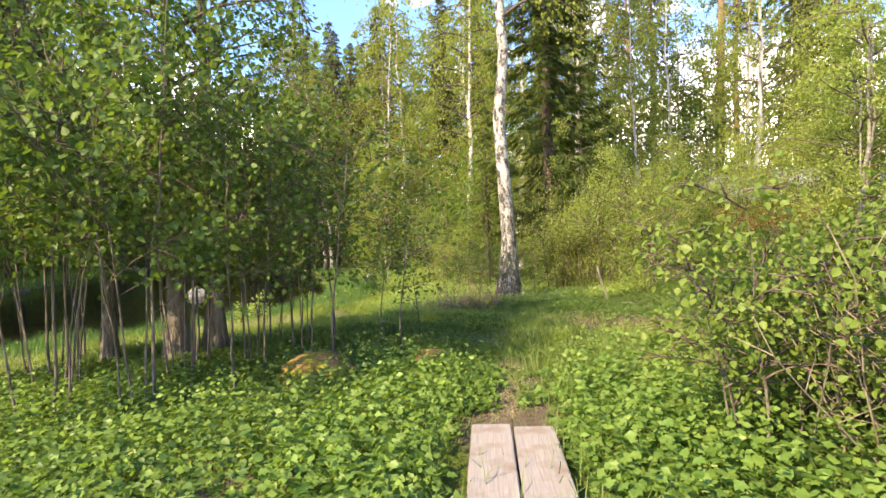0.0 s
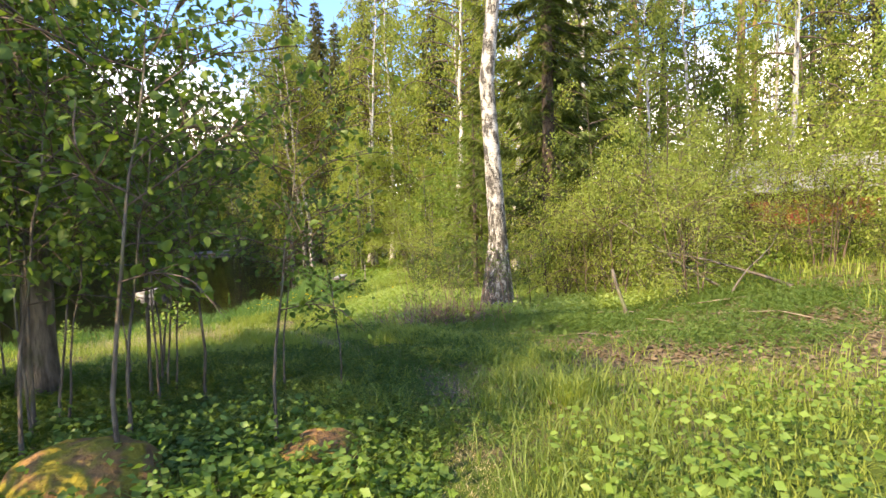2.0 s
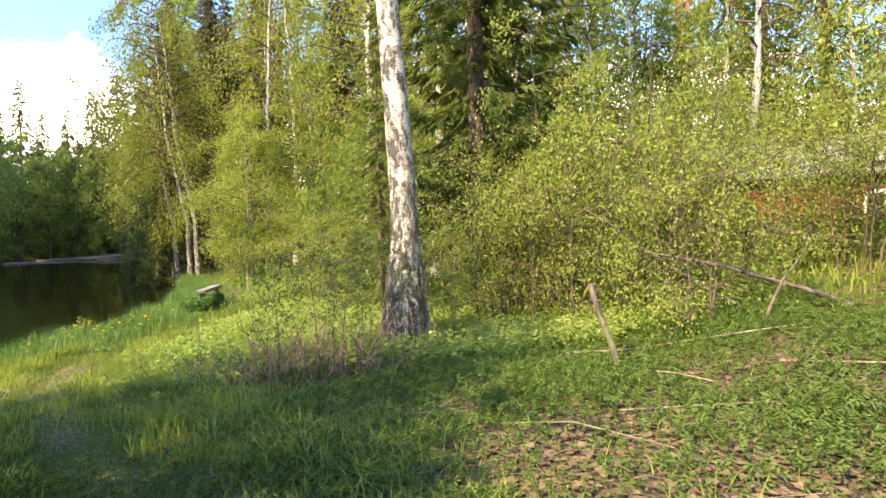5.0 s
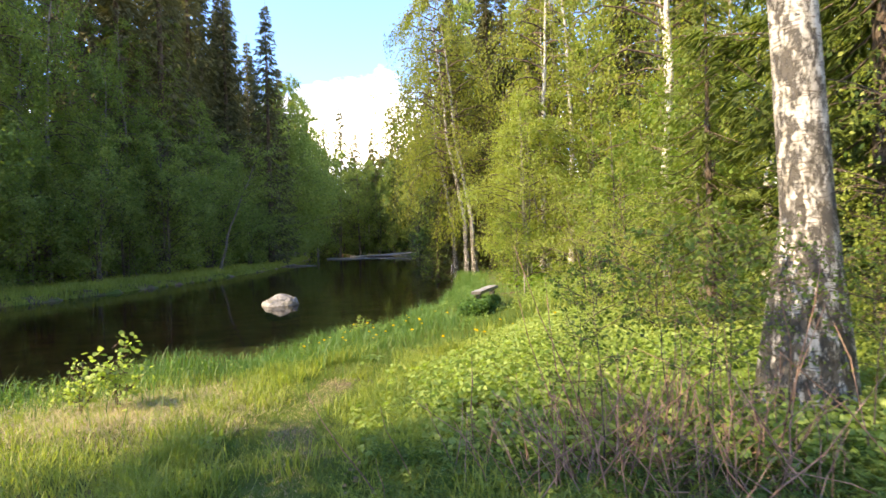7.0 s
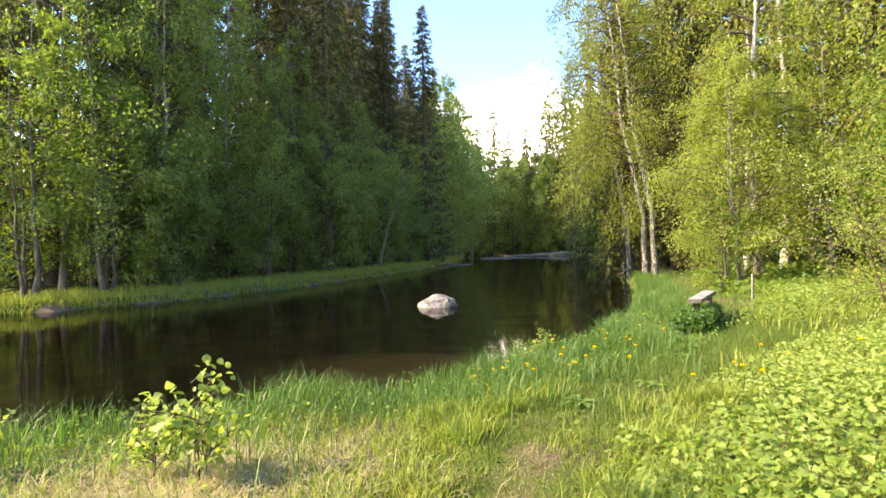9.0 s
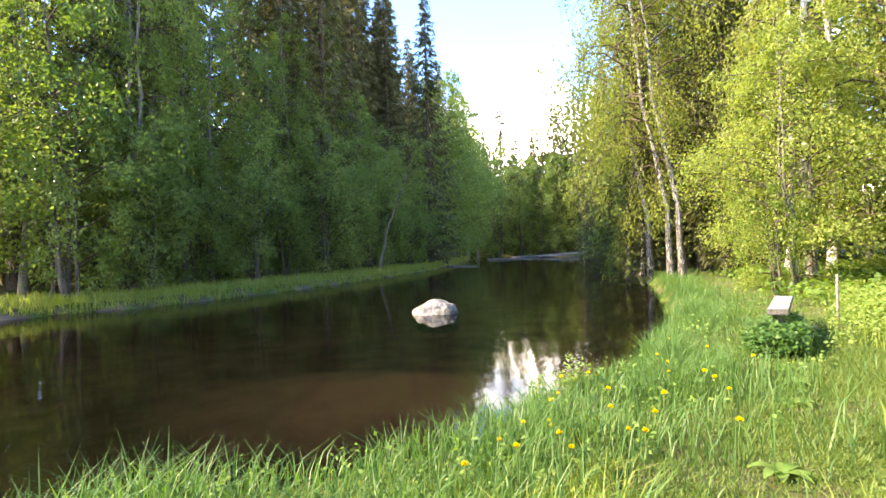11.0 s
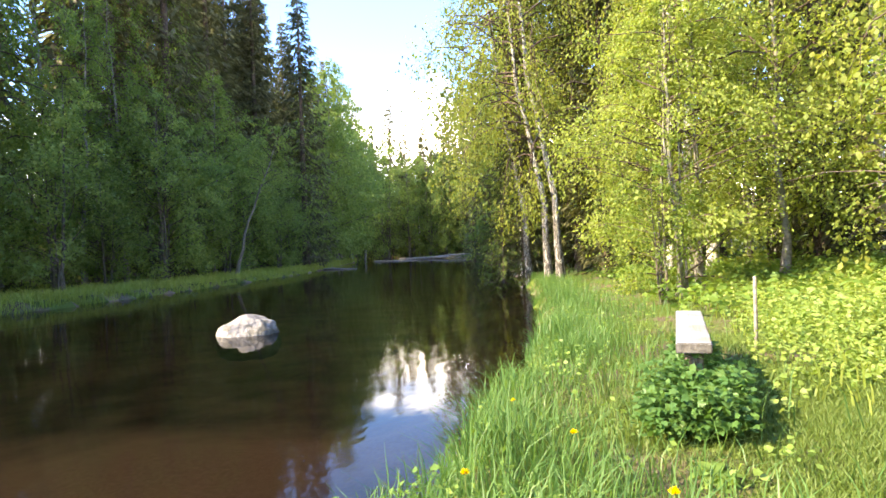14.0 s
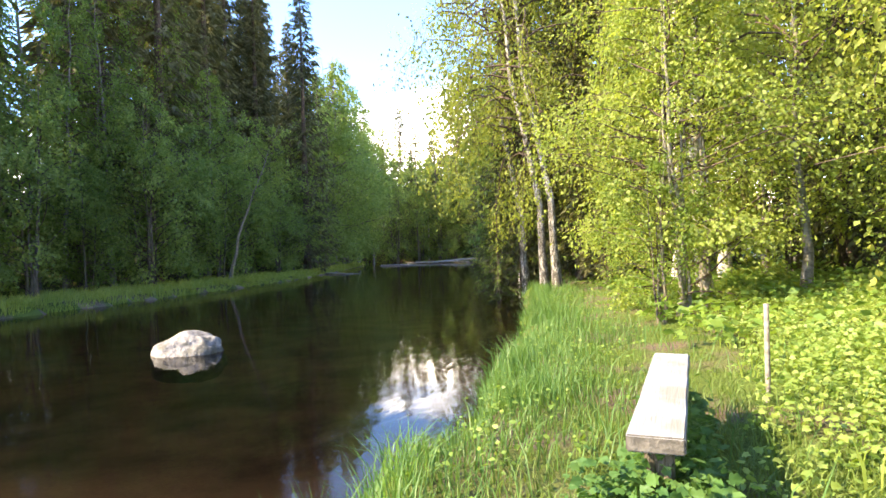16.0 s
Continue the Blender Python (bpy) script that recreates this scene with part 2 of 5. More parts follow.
def ground_mat():
    m, nodes, links, bsdf, out = nodes_of("forest_soil")
    fine = noise_of(nodes, links, 30, 8, (1, 1, 1), 0.3, 0.7, 0.7)
    big = noise_of(nodes, links, 0.9, 6, (1, 1, 1), 0.36, 0.53)
    soil = mix_of(nodes, links, fine, (0.075, 0.055, 0.036), (0.21, 0.16, 0.115))
    green = mix_of(nodes, links, fine, (0.05, 0.085, 0.016), (0.13, 0.17, 0.035))
    c = nodes.new("ShaderNodeTexCoord")
    mp = nodes.new("ShaderNodeMapping")
    mp.vector_type = "TEXTURE"
    mp.inputs["Location"].default_value = (3.8, 12.5, 0.5)
    mp.inputs["Scale"].default_value = (4.2, 3.0, 4)
    g = nodes.new("ShaderNodeTexGradient")
    g.gradient_type = "SPHERICAL"
    links.new(c.outputs["Object"], mp.inputs["Vector"])
    links.new(mp.outputs["Vector"], g.inputs["Vector"])
    bare = nodes.new("ShaderNodeMath")
    bare.operation = "MULTIPLY_ADD"
    bare.use_clamp = True
    bare.inputs[1].default_value = -1.8
    links.new(g.outputs["Fac"], bare.inputs[0])
    links.new(big, bare.inputs[2])
    worn = nodes.new("ShaderNodeMapping")
    worn.vector_type = "TEXTURE"
    worn.inputs["Location"].default_value = (0.78, 6.3, 0.4)
    worn.inputs["Scale"].default_value = (0.55, 1.3, 3)
    end = nodes.new("ShaderNodeTexGradient")
    end.gradient_type = "SPHERICAL"
    links.new(c.outputs["Object"], worn.inputs["Vector"])
    links.new(worn.outputs["Vector"], end.inputs["Vector"])
    cut = nodes.new("ShaderNodeMath")
    cut.operation = "MULTIPLY_ADD"
    cut.use_clamp = True
    cut.inputs[1].default_value = -2.5
    links.new(end.outputs["Fac"], cut.inputs[0])
    links.new(bare.outputs[0], cut.inputs[2])
    links.new(mix_of(nodes, links, cut.outputs[0], soil, green), bsdf.inputs["Base Color"])
    bsdf.inputs["Roughness"].default_value = 0.95
    bsdf.inputs["Specular IOR Level"].default_value = 0.15
    bump_of(nodes, links, bsdf, fine, 0.8, 0.03)
    return m


def bed_mat():
    """Dark river silt with a pale sand bank near the bend."""
    m, nodes, links, bsdf, out = nodes_of("river_bed")
    n = noise_of(nodes, links, 22, 6, (1, 1, 1), 0.3, 0.7)
    silt = mix_of(nodes, links, n, (0.045, 0.030, 0.020), (0.10, 0.065, 0.042))
    sand = mix_of(nodes, links, n, (0.46, 0.30, 0.18), (0.62, 0.43, 0.27))
    c = nodes.new("ShaderNodeTexCoord")
    mp = nodes.new("ShaderNodeMapping")
    mp.vector_type = "TEXTURE"
    mp.inputs["Location"].default_value = (-8.4, 25.6, -0.9)
    mp.inputs["Rotation"].default_value = (0, 0, radians(18))
    mp.inputs["Scale"].default_value = (6.4, 3.4, 5)
    g = nodes.new("ShaderNodeTexGradient")
    g.gradient_type = "SPHERICAL"
    links.new(c.outputs["Object"], mp.inputs["Vector"])
    links.new(mp.outputs["Vector"], g.inputs["Vector"])
    add = nodes.new("ShaderNodeMath")
    add.operation = "MULTIPLY_ADD"
    add.inputs[1].default_value = 0.35
    links.new(noise_of(nodes, links, 0.8, 4, (1, 1, 1), 0.3, 0.7), add.inputs[0])
    links.new(g.outputs["Fac"], add.inputs[2])
    r = nodes.new("ShaderNodeMapRange")
    r.inputs["From Min"].default_value, r.inputs["From Max"].default_value = 0.05, 0.85
    links.new(add.outputs[0], r.inputs["Value"])
    links.new(mix_of(nodes, links, r.outputs["Result"], silt, sand), bsdf.inputs["Base Color"])
    bsdf.inputs["Roughness"].default_value = 0.9
    return m


def water_mat():
    """Brown bog-river water: a clear tinted body under a rippled reflecting skin."""
    m, nodes, links, bsdf, out = nodes_of("river_water")
    nodes.remove(bsdf)
    c = nodes.new("ShaderNodeTexCoord")
    hs = []
    for scale, stretch, rot in ((1.6, (1.0, 0.35, 1), 0.35), (7.0, (1.0, 0.45, 1), 0.2)):
        mp = nodes.new("ShaderNodeMapping")
        mp.inputs["Scale"].default_value = stretch
        mp.inputs["Rotation"].default_value = (0, 0, rot)
        n = nodes.new("ShaderNodeTexNoise")
        n.inputs["Scale"].default_value, n.inputs["Detail"].default_value = scale, 3
        links.new(c.outputs["Object"], mp.inputs["Vector"])
        links.new(mp.outputs["Vector"], n.inputs["Vector"])
        hs.append(n.outputs["Fac"])
    add = nodes.new("ShaderNodeMath")
    add.operation = "MULTIPLY_ADD"
    add.inputs[1].default_value = 0.22
    links.new(hs[1], add.inputs[0])
    links.new(hs[0], add.inputs[2])
    b = nodes.new("ShaderNodeBump")
    b.inputs["Strength"].default_value, b.inputs["Distance"].default_value = 0.22, 0.03
    links.new(add.outputs[0], b.inputs["Height"])
    gl = nodes.new("ShaderNodeBsdfGlossy")
    gl.inputs["Roughness"].default_value = 0.03
    links.new(b.outputs["Normal"], gl.inputs["Normal"])
    tr = nodes.new("ShaderNodeBsdfTransparent")
    tr.inputs["Color"].default_value = (0.62, 0.41, 0.26, 1)
    fr = nodes.new("ShaderNodeFresnel")
    fr.inputs["IOR"].default_value = 1.34
    links.new(b.outputs["Normal"], fr.inputs["Normal"])
    ms = nodes.new("ShaderNodeMixShader")
    links.new(fr.outputs[0], ms.inputs[0])
    links.new(tr.outputs[0], ms.inputs[1])
    links.new(gl.outputs[0], ms.inputs[2])
    links.new(ms.outputs[0], out.inputs["Surface"])
    return m


M_GROUND, M_BED, M_WATER = ground_mat(), bed_mat(), water_mat()

# ---- the lie of the land ----
WATER = -0.58
NEAR_BANK = ((-30, -40.0), (4, -16.5), (11, -12.3), (15, -9.2), (16.8, -7.6), (18.3, -6.2), (20, -5.3), (22, -4.6), (25, -4.45), (28, -4.6), (33, -5.4),
             (43.3, -8.2), (54.5, -12.0), (80, -22.0), (104, -31.0), (125, -46.0), (150, -80.0), (200, -190.0), (900, -1700.0))
FAR_BANK = ((-30, -52.0), (10, -28.0), (23, -26.5), (30, -25.0), (37, -26.3), (46, -28.5), (61, -33.5), (75, -40.0), (100, -52.5), (125, -67.0), (150, -112.0), (200, -240.0), (900, -1900.0))
FOOTPATH = ((0.6, -2.0), (0.65, 5.5), (0.95, 7), (1.2, 9), (0.9, 11), (-0.1, 13.1), (-1.1, 14.7), (-2.2, 16.6), (-2.7, 18.6), (-2.5, 20.9), (-2.0, 22.9), (-1.5, 24.5), (-0.9, 26), (0.6, 28))


def bank_x(line, y):
    ys, xs = [p[0] for p in line], [p[1] for p in line]
    w = 1.2
    return (np.interp(y - w, ys, xs) + np.interp(y, ys, xs) + np.interp(y + w, ys, xs)) / 3


def bank_far(line, x, y):
    """Metres to the right of the bank line."""
    s = (bank_x(line, y + 0.7) - bank_x(line, y - 0.7)) / 1.4
    wob = 0.16 * np.sin(y * 1.7 + 0.6) + 0.1 * np.sin(y * 4.1)
    return (x - bank_x(line, y) + wob) / np.sqrt(1 + s * s)


def step(a, b, v):
    k = np.clip((v - a) / (b - a), 0, 1)
    return k * k * (3 - 2 * k)


def terrain(x, y):
    x, y = np.asarray(x, float), np.asarray(y, float)
    d1, d2 = bank_far(NEAR_BANK, x, y), -bank_far(FAR_BANK, x, y)
    rough = 0.035 * np.sin(1.9 * x + 0.7 * y) * np.sin(1.3 * y - 0.4 * x) + 0.02 * np.sin(4.3 * x - y) * np.sin(3.7 * y + x)
    near = -0.78 + 0.56 * step(-0.1, 0.42, d1) + 0.055 * np.clip(d1, 0, 16) + 0.13 * np.clip(x - 4.5, 0, 14) * step(8, 15, y) + 0.10 * np.clip(y - 138, 0, 120) + rough * step(0.3, 1.5, d1)
    far = -0.76 + 0.50 * step(-0.1, 0.4, d2) + 0.03 * np.clip(d2, 0, 6) + 0.10 * np.clip(d2 - 5, 0, 6) + 0.28 * np.clip(d2 - 11, 0, 40) + rough + 0.10 * np.clip(y - 140, 0, 120)
    deep = np.minimum(-d1, -d2)
    shoal = np.exp(-(((x + 8.4) / 3.6) ** 2 + ((y - 25.7) / 2.2) ** 2))
    bed = WATER - 0.14 - 0.95 * step(0, 3.5, deep) * (1 - 0.5 * shoal)
    return np.where(d1 > -0.1, near, np.where(d2 > -0.1, far, bed))


def path_far(x, y):
    """Metres from the middle of the footpath."""
    best = np.full(np.shape(x), 1e9)
    for (ax, ay), (bx, by) in zip(FOOTPATH, FOOTPATH[1:]):
        k = np.clip(((x - ax) * (bx - ax) + (y - ay) * (by - ay)) / ((bx - ax) ** 2 + (by - ay) ** 2), 0, 1)
        best = np.minimum(best, np.hypot(x - ax - k * (bx - ax), y - ay - k * (by - ay)))
    return best


def z_at(x, y):
    return float(terrain(x, y))


# ---- mesh helpers ----
rng = np.random.default_rng(7)


def mesh_of(name, verts, loops, sizes, mats, index=None, smooth=False):
    """A mesh from arrays: vertices, the corners of all faces in a row, and the corners each face has."""
    me = bpy.data.meshes.new(name)
    sizes = np.asarray(sizes, np.int32)
    me.vertices.add(len(verts))
    me.vertices.foreach_set("co", np.asarray(verts, np.float32).ravel())
    me.loops.add(len(loops))
    me.loops.foreach_set("vertex_index", np.asarray(loops, np.int32))
    me.polygons.add(len(sizes))
    me.polygons.foreach_set("loop_start", np.r_[0, np.cumsum(sizes)[:-1]].astype(np.int32))
    me.polygons.foreach_set("loop_total", sizes)
    if index is not None:
        me.polygons.foreach_set("material_index", np.asarray(index, np.int32))
    if smooth:
        me.polygons.foreach_set("use_smooth", np.ones(len(sizes), bool))
    for m in mats:
        me.materials.append(m)
    me.update(calc_edges=True)
    return me


def part(name, me, parent=None, label=""):
    ob = new(name, me)
    if parent is not None:
        ob.parent = parent
    return tagged(ob, label) if label else ob


def unit(v):
    return v / np.maximum(np.linalg.norm(v, axis=-1, keepdims=True), 1e-9)


LEAF_SHAPES = {
    "small": (((0, 0, 0), (0.5, 0.34, 0.07), (1, 0, -0.05), (0.5, -0.34, 0.07)), ((0, 1, 2), (0, 2, 3))),
    "broad": (((0, 0, 0), (0.28, 0.38, 0.08), (0.66, 0.30, 0.06), (1, 0, -0.1), (0.66, -0.30, 0.06), (0.28, -0.38, 0.08)),
              ((0, 1, 2), (0, 2, 3), (0, 3, 4), (0, 4, 5))),
    "lobed": (((0, 0, 0), (0.10, 0.42, 0.05), (0.38, 0.28, 0.08), (0.55, 0.44, 0.02), (0.72, 0.2, 0.06), (1, 0, -0.1),
               (0.72, -0.2, 0.06), (0.55, -0.44, 0.02), (0.38, -0.28, 0.08), (0.10, -0.42, 0.05)),
              ((0, 1, 2), (0, 2, 4), (2, 3, 4), (0, 4, 5), (0, 5, 6), (0, 6, 8), (6, 7, 8), (0, 8, 9))),
    "spray": (((0, 0, 0), (0.45, 0.12, -0.02), (1, 0.02, -0.16), (0.45, -0.12, -0.02)), ((0, 1, 2), (0, 2, 3))),
    "cut": (((0, 0, 0), (0.5, 0.12, 0.05), (1, 0, -0.08), (0.5, -0.12, 0.05), (0.30, 0.42, 0.03), (0.62, 0.66, -0.06), (0.46, 0.28, 0.04), (0.30, -0.42, 0.03), (0.62, -0.66, -0.06), (0.46, -0.28, 0.04)),
            ((0, 1, 2), (0, 2, 3), (0, 6, 5), (0, 5, 4), (0, 7, 8), (0, 8, 9))),
    "frond": (((0, 0, 0), (0.5, 0.045, 0), (1, 0, -0.12), (0.5, -0.045, 0), (0.15, 0, 0), (0.27, 0, 0), (0.46, 0.24, -0.03), (0.42, 0, 0), (0.54, 0, 0), (0.74, 0.2, -0.06),
               (0.46, -0.24, -0.03), (0.74, -0.2, -0.06)),
              ((0, 1, 2), (0, 2, 3), (4, 5, 6), (7, 8, 9), (4, 10, 5), (7, 11, 8))),
}


def leaf_mesh(name, at, along, size, mat, shape="small", up=0.5, index=None):
    """Many leaves as one mesh. at: where each starts; along: the way it points; up: how far its face turns to the sky."""
    pts, tris = LEAF_SHAPES[shape]
    at, along, size = np.asarray(at), unit(np.asarray(along)), np.asarray(size)
    face = unit(rng.normal(0, 1, at.shape) + np.array((0, 0, up * 3)))
    side = unit(np.cross(face, along))
    norm = np.cross(along, side)
    verts = np.stack([at + size[:, None] * (p[0] * along + p[1] * side + p[2] * norm) for p in pts], 1)
    base = np.arange(len(at))[:, None, None] * len(pts)
    loops = (base + np.array(tris)[None]).ravel()
    mats = mat if isinstance(mat, (list, tuple)) else [mat]
    idx = None if index is None else np.repeat(index, len(tris))
    return mesh_of(name, verts.reshape(-1, 3), loops, np.full(len(at) * len(tris), 3), mats, idx)


def tubes_mesh(name, lines, mat, sides=6):
    """Tapered round stems; lines: (points, radii) each, then where wanted its number of sides and of material."""
    verts, loops, sizes, kinds, n0 = [], [], [], [], 0
    for line in lines:
        p, r = np.asarray(line[0], float), np.asarray(line[1], float)
        k = line[2] if len(line) > 2 else sides
        t = unit(np.gradient(p, axis=0))
        ref = np.where(np.abs(t[:, 2:3]) > 0.9, np.array([[1.0, 0, 0]]), np.array([[0, 0, 1.0]]))
        a = unit(np.cross(t, ref))
        b = np.cross(t, a)
        ang = np.linspace(0, 2 * np.pi, k, endpoint=False)
        ring = p[:, None] + r[:, None, None] * (np.cos(ang)[None, :, None] * a[:, None] + np.sin(ang)[None, :, None] * b[:, None])
        verts.append(ring.reshape(-1, 3))
        i = np.arange(len(p) - 1)[:, None] * k
        j = np.arange(k)[None]
        q = np.stack([i + j, i + (j + 1) % k, i + k + (j + 1) % k, i + k + j], -1).reshape(-1, 4) + n0
        loops.append(q.ravel())
        sizes.append(np.full(len(q), 4))
        cap = n0 + (len(p) - 1) * k + np.arange(k)
        loops.append(cap)
        sizes.append([k])
        kinds.append(np.full(len(q) + 1, line[3] if len(line) > 3 else 0))
        n0 += len(p) * k
    mats = mat if isinstance(mat, (list, tuple)) else [mat]
    return mesh_of(name, np.concatenate(verts), np.concatenate(loops), np.concatenate(sizes), mats, np.concatenate(kinds), True)


def bent(start, way, length, n, wobble=0.1, sag=0.0, rise=0.0):
    """A wandering line of n points."""
    p = np.zeros((n, 3))
    p[0] = start
    d = unit(np.asarray(way, float))
    for i in range(1, n):
        d = unit(d + rng.normal(0, wobble, 3) + np.array((0, 0, rise - sag * i / n)))
        p[i] = p[i - 1] + d * length / (n - 1)
    return p


def thing(name, label, category, group="", kind=""):
    return tagged(new(name), label, category, group, kind)


# ---- trees ----


def broadleaf(name, label, height, radius, low, spread, leaves, leaf, bark, green, droop=0.0, stems=1, boughs=26, lean=(0, 0), shape="small", flare=1.0, top=0.96, sides=9, category="tree", twigs=True, clump=0.0):
    """A leafy tree: one or more stems, boughs with twigs, and leaves in clumps along them."""
    root = thing(name, label, category)
    wood, at, along = [], [], []
    for s in range(stems):
        a = rng.uniform(0, 6.28)
        off = np.array((math.cos(a), math.sin(a), 0)) * (0 if stems == 1 else rng.uniform(0.5, 1.2) * max(radius * 2.5, clump))
        n = 12
        hh = height * (1 if s == 0 else rng.uniform(0.6, 0.95))
        k = np.linspace(0, 1, n)
        tilt = np.array((*lean, 0)) + (0 if stems == 1 else off / max(radius * 2.5, clump) * (0.05 if not clump else 0.2))
        line = off + np.outer(k * hh, (0, 0, 1)) + np.outer(k ** 1.3 * hh, tilt)
        line[1:, :2] += np.cumsum(rng.normal(0, 0.006 * hh, (n - 1, 2)), 0)
        rr = radius * (1 if s == 0 else rng.uniform(0.5, 0.9)) * (1 - 0.93 * k ** 0.9)
        rr[0] *= 1.35 * flare
        line = np.vstack([line[0] - (0, 0, 0.25), line])
        rr = np.r_[rr[0] * 1.15, rr]
        wood.append((line, rr, sides))
        for b in range(boughs // stems):
            f = low + (top - low) * ((b + rng.uniform(0, 1)) / max(1, boughs // stems))
            pos = np.array([np.interp(f * hh, line[1:, 2], line[1:, c]) for c in range(3)])
            az = b * 2.4 + rng.uniform(-0.5, 0.5)
            prof = math.sin(math.pi * min(1, 0.22 + 0.78 * (f - low) / (1 - low + 1e-6))) ** 0.7 + 0.12
            L = spread * prof * rng.uniform(0.6, 1.15)
            bough = bent(pos, (math.cos(az), math.sin(az), rng.uniform(0.3, 0.9)), L, 6, 0.12, droop * 1.2)
            r0 = max(0.006, min(radius * 0.3, 0.02 * L))
            wood.append((bough, np.linspace(r0, 0.004, 6), 4 if twigs else 3, 1))
            for w in range(5):
                j = rng.uniform(0.3, 1.0) * 5
                i0 = min(4, int(j))
                p0 = bough[i0] + (bough[i0 + 1] - bough[i0]) * (j - i0)
                tw = bent(p0, unit(bough[i0 + 1] - bough[i0]) + rng.normal(0, 0.55, 3) - (0, 0, droop * 0.8), L * rng.uniform(0.25, 0.5), 4, 0.15, droop * 2.2)
                if twigs:
                    wood.append((tw, np.linspace(0.006, 0.002, 4), 3, 1))
                m = max(1, int(leaves / boughs / 5))
                kk = rng.uniform(0.1, 1.05, m) * 3
                ii = np.minimum(2, kk.astype(int))
                pp = tw[ii] + (tw[ii + 1] - tw[ii]) * (kk - ii)[:, None]
                at.append(pp + rng.normal(0, 0.05 + 0.055 * L, (m, 3)))
                along.append(rng.normal(0, 0.6, (m, 3)) + unit(tw[3] - tw[0]) * 0.6 - (0, 0, 0.35 + droop * 0.5))
    at, along = np.concatenate(at), np.concatenate(along)
    size = leaf * rng.uniform(0.6, 1.25, len(at))
    part("trunk", tubes_mesh(name + "_trunk", wood, [bark, M_TWIG if bark is not M_STRAW else bark]), root)
    part("crown", leaf_mesh(name + "_crown", at, along, size, green, shape), root)
    return root


def spruce(name, label, height, spread, sprays, low=0.08, green=None, spray=0.5, twigs=True, shape="frond"):
    """A spruce: a straight trunk with whorls of sagging boughs hung with needle sprays."""
    root = thing(name, label, "tree")
    k = np.linspace(0, 1, 8)
    wood = [(np.vstack([[0, 0, -0.3], np.outer(k * height, (0, 0, 1))]), np.r_[height * 0.014, height * 0.0125 * (1 - 0.96 * k)], 8)]
    at, along, size = [], [], []
    whorls = int(height * 2.0)
    per = max(3, sprays // (whorls * 6))
    for w in range(whorls):
        f = low + (0.985 - low) * w / whorls
        L0 = spread * (1 - (f - low) / (1 - low)) ** 0.8 * min(1, 0.6 + (f - low) * 3) + 0.12
        for b in range(6):
            az = w * 1.1 + b * 1.047 + rng.uniform(-0.3, 0.3)
            L = L0 * rng.uniform(0.65, 1.15)
            h = f * height + rng.uniform(-0.25, 0.25)
            out = np.array((math.cos(az), math.sin(az), 0))
            kk = np.linspace(0, 1, 5)
            line = out * (kk * L)[:, None] + np.outer(h - 0.38 * L * np.sin(kk * 2.2) + 0.12 * L * kk ** 3, (0, 0, 1))
            if twigs:
                wood.append((line, np.linspace(0.012 + 0.006 * L, 0.004, 5), 3))
            q = rng.uniform(0.02, 1.0, per) ** 0.8
            p = np.stack([np.interp(q, kk, line[:, c]) for c in range(3)], -1)
            side = np.cross(out, (0, 0, 1))
            sg = rng.choice((-1, 1), per)[:, None]
            at.append(p + rng.normal(0, 0.04, (per, 3)))
            along.append(out * 0.75 + side * sg * rng.uniform(0.2, 1.0, (per, 1)) + np.array((0, 0, -1)) * rng.uniform(0.1, 0.9, (per, 1)))
            size.append(spray * rng.uniform(0.55, 1.2, per) * (0.45 + 0.55 * min(1, L / 1.4)))
    part("trunk", tubes_mesh(name + "_trunk", wood, M_SPRUCEBARK), root)
    part("crown", leaf_mesh(name + "_crown", np.concatenate(at), np.concatenate(along), np.concatenate(size), green or M_NEEDLE, shape, 0.7), root)
    return root


def pine(name, label, height):
    """A pine: a tall bare trunk, crooked limbs and needle tufts near the top."""
    root = thing(name, label, "tree")
    k = np.linspace(0, 1, 10)
    line = np.outer(k * height, (0, 0, 1)) + np.c_[0.25 * np.sin(k * 3), 0.2 * np.sin(k * 4 + 1), 0 * k]
    wood = [(line, 0.24 * (1 - 0.85 * k), 10)]
    at, along = [], []
    for b in range(34):
        f = rng.uniform(0.55, 0.99)
        p0 = np.array([np.interp(f, k, line[:, c]) for c in range(3)])
        az = b * 2.4
        L = 3.4 * (1.05 - f) ** 0.5 * rng.uniform(0.7, 1.2)
        bough = bent(p0, (math.cos(az), math.sin(az), 0.25), L, 6, 0.2, 0, 0.05)
        wood.append((bough, np.linspace(0.05, 0.01, 6), 5))
        for c in range(9):
            q = bough[rng.integers(2, 6)] + rng.normal(0, 0.28, 3)
            d = rng.normal(0, 1, (16, 3)) + (0, 0, 0.4)
            at.append(np.repeat(q[None], 16, 0))
            along.append(d)
    at, along = np.concatenate(at), np.concatenate(along)
    part("trunk", tubes_mesh(name + "_trunk", wood, M_PINEBARK), root)
    part("crown", leaf_mesh(name + "_crown", at, along, rng.uniform(0.22, 0.4, len(at)), M_PINENEEDLE, "spray", 0.2), root)
    return root


def stand(ob, x, y, turn=0.0, scale=1.0, sink=0.0, tall=1.0):
    """Sets the first of a kind on the ground."""
    ob.matrix_basis = Matrix.LocRotScale((x, y, z_at(x, y) - sink), Euler((0, 0, turn)), (scale, scale, scale * tall))
    return ob


def again(ob, x, y, turn=0.0, scale=1.0, sink=0.0, tall=1.0):
    """A further one of its kind, on the ground at another place."""
    made = copy_thing(ob, Matrix.Identity(4))
    return stand(made, x, y, turn, scale, sink, tall)

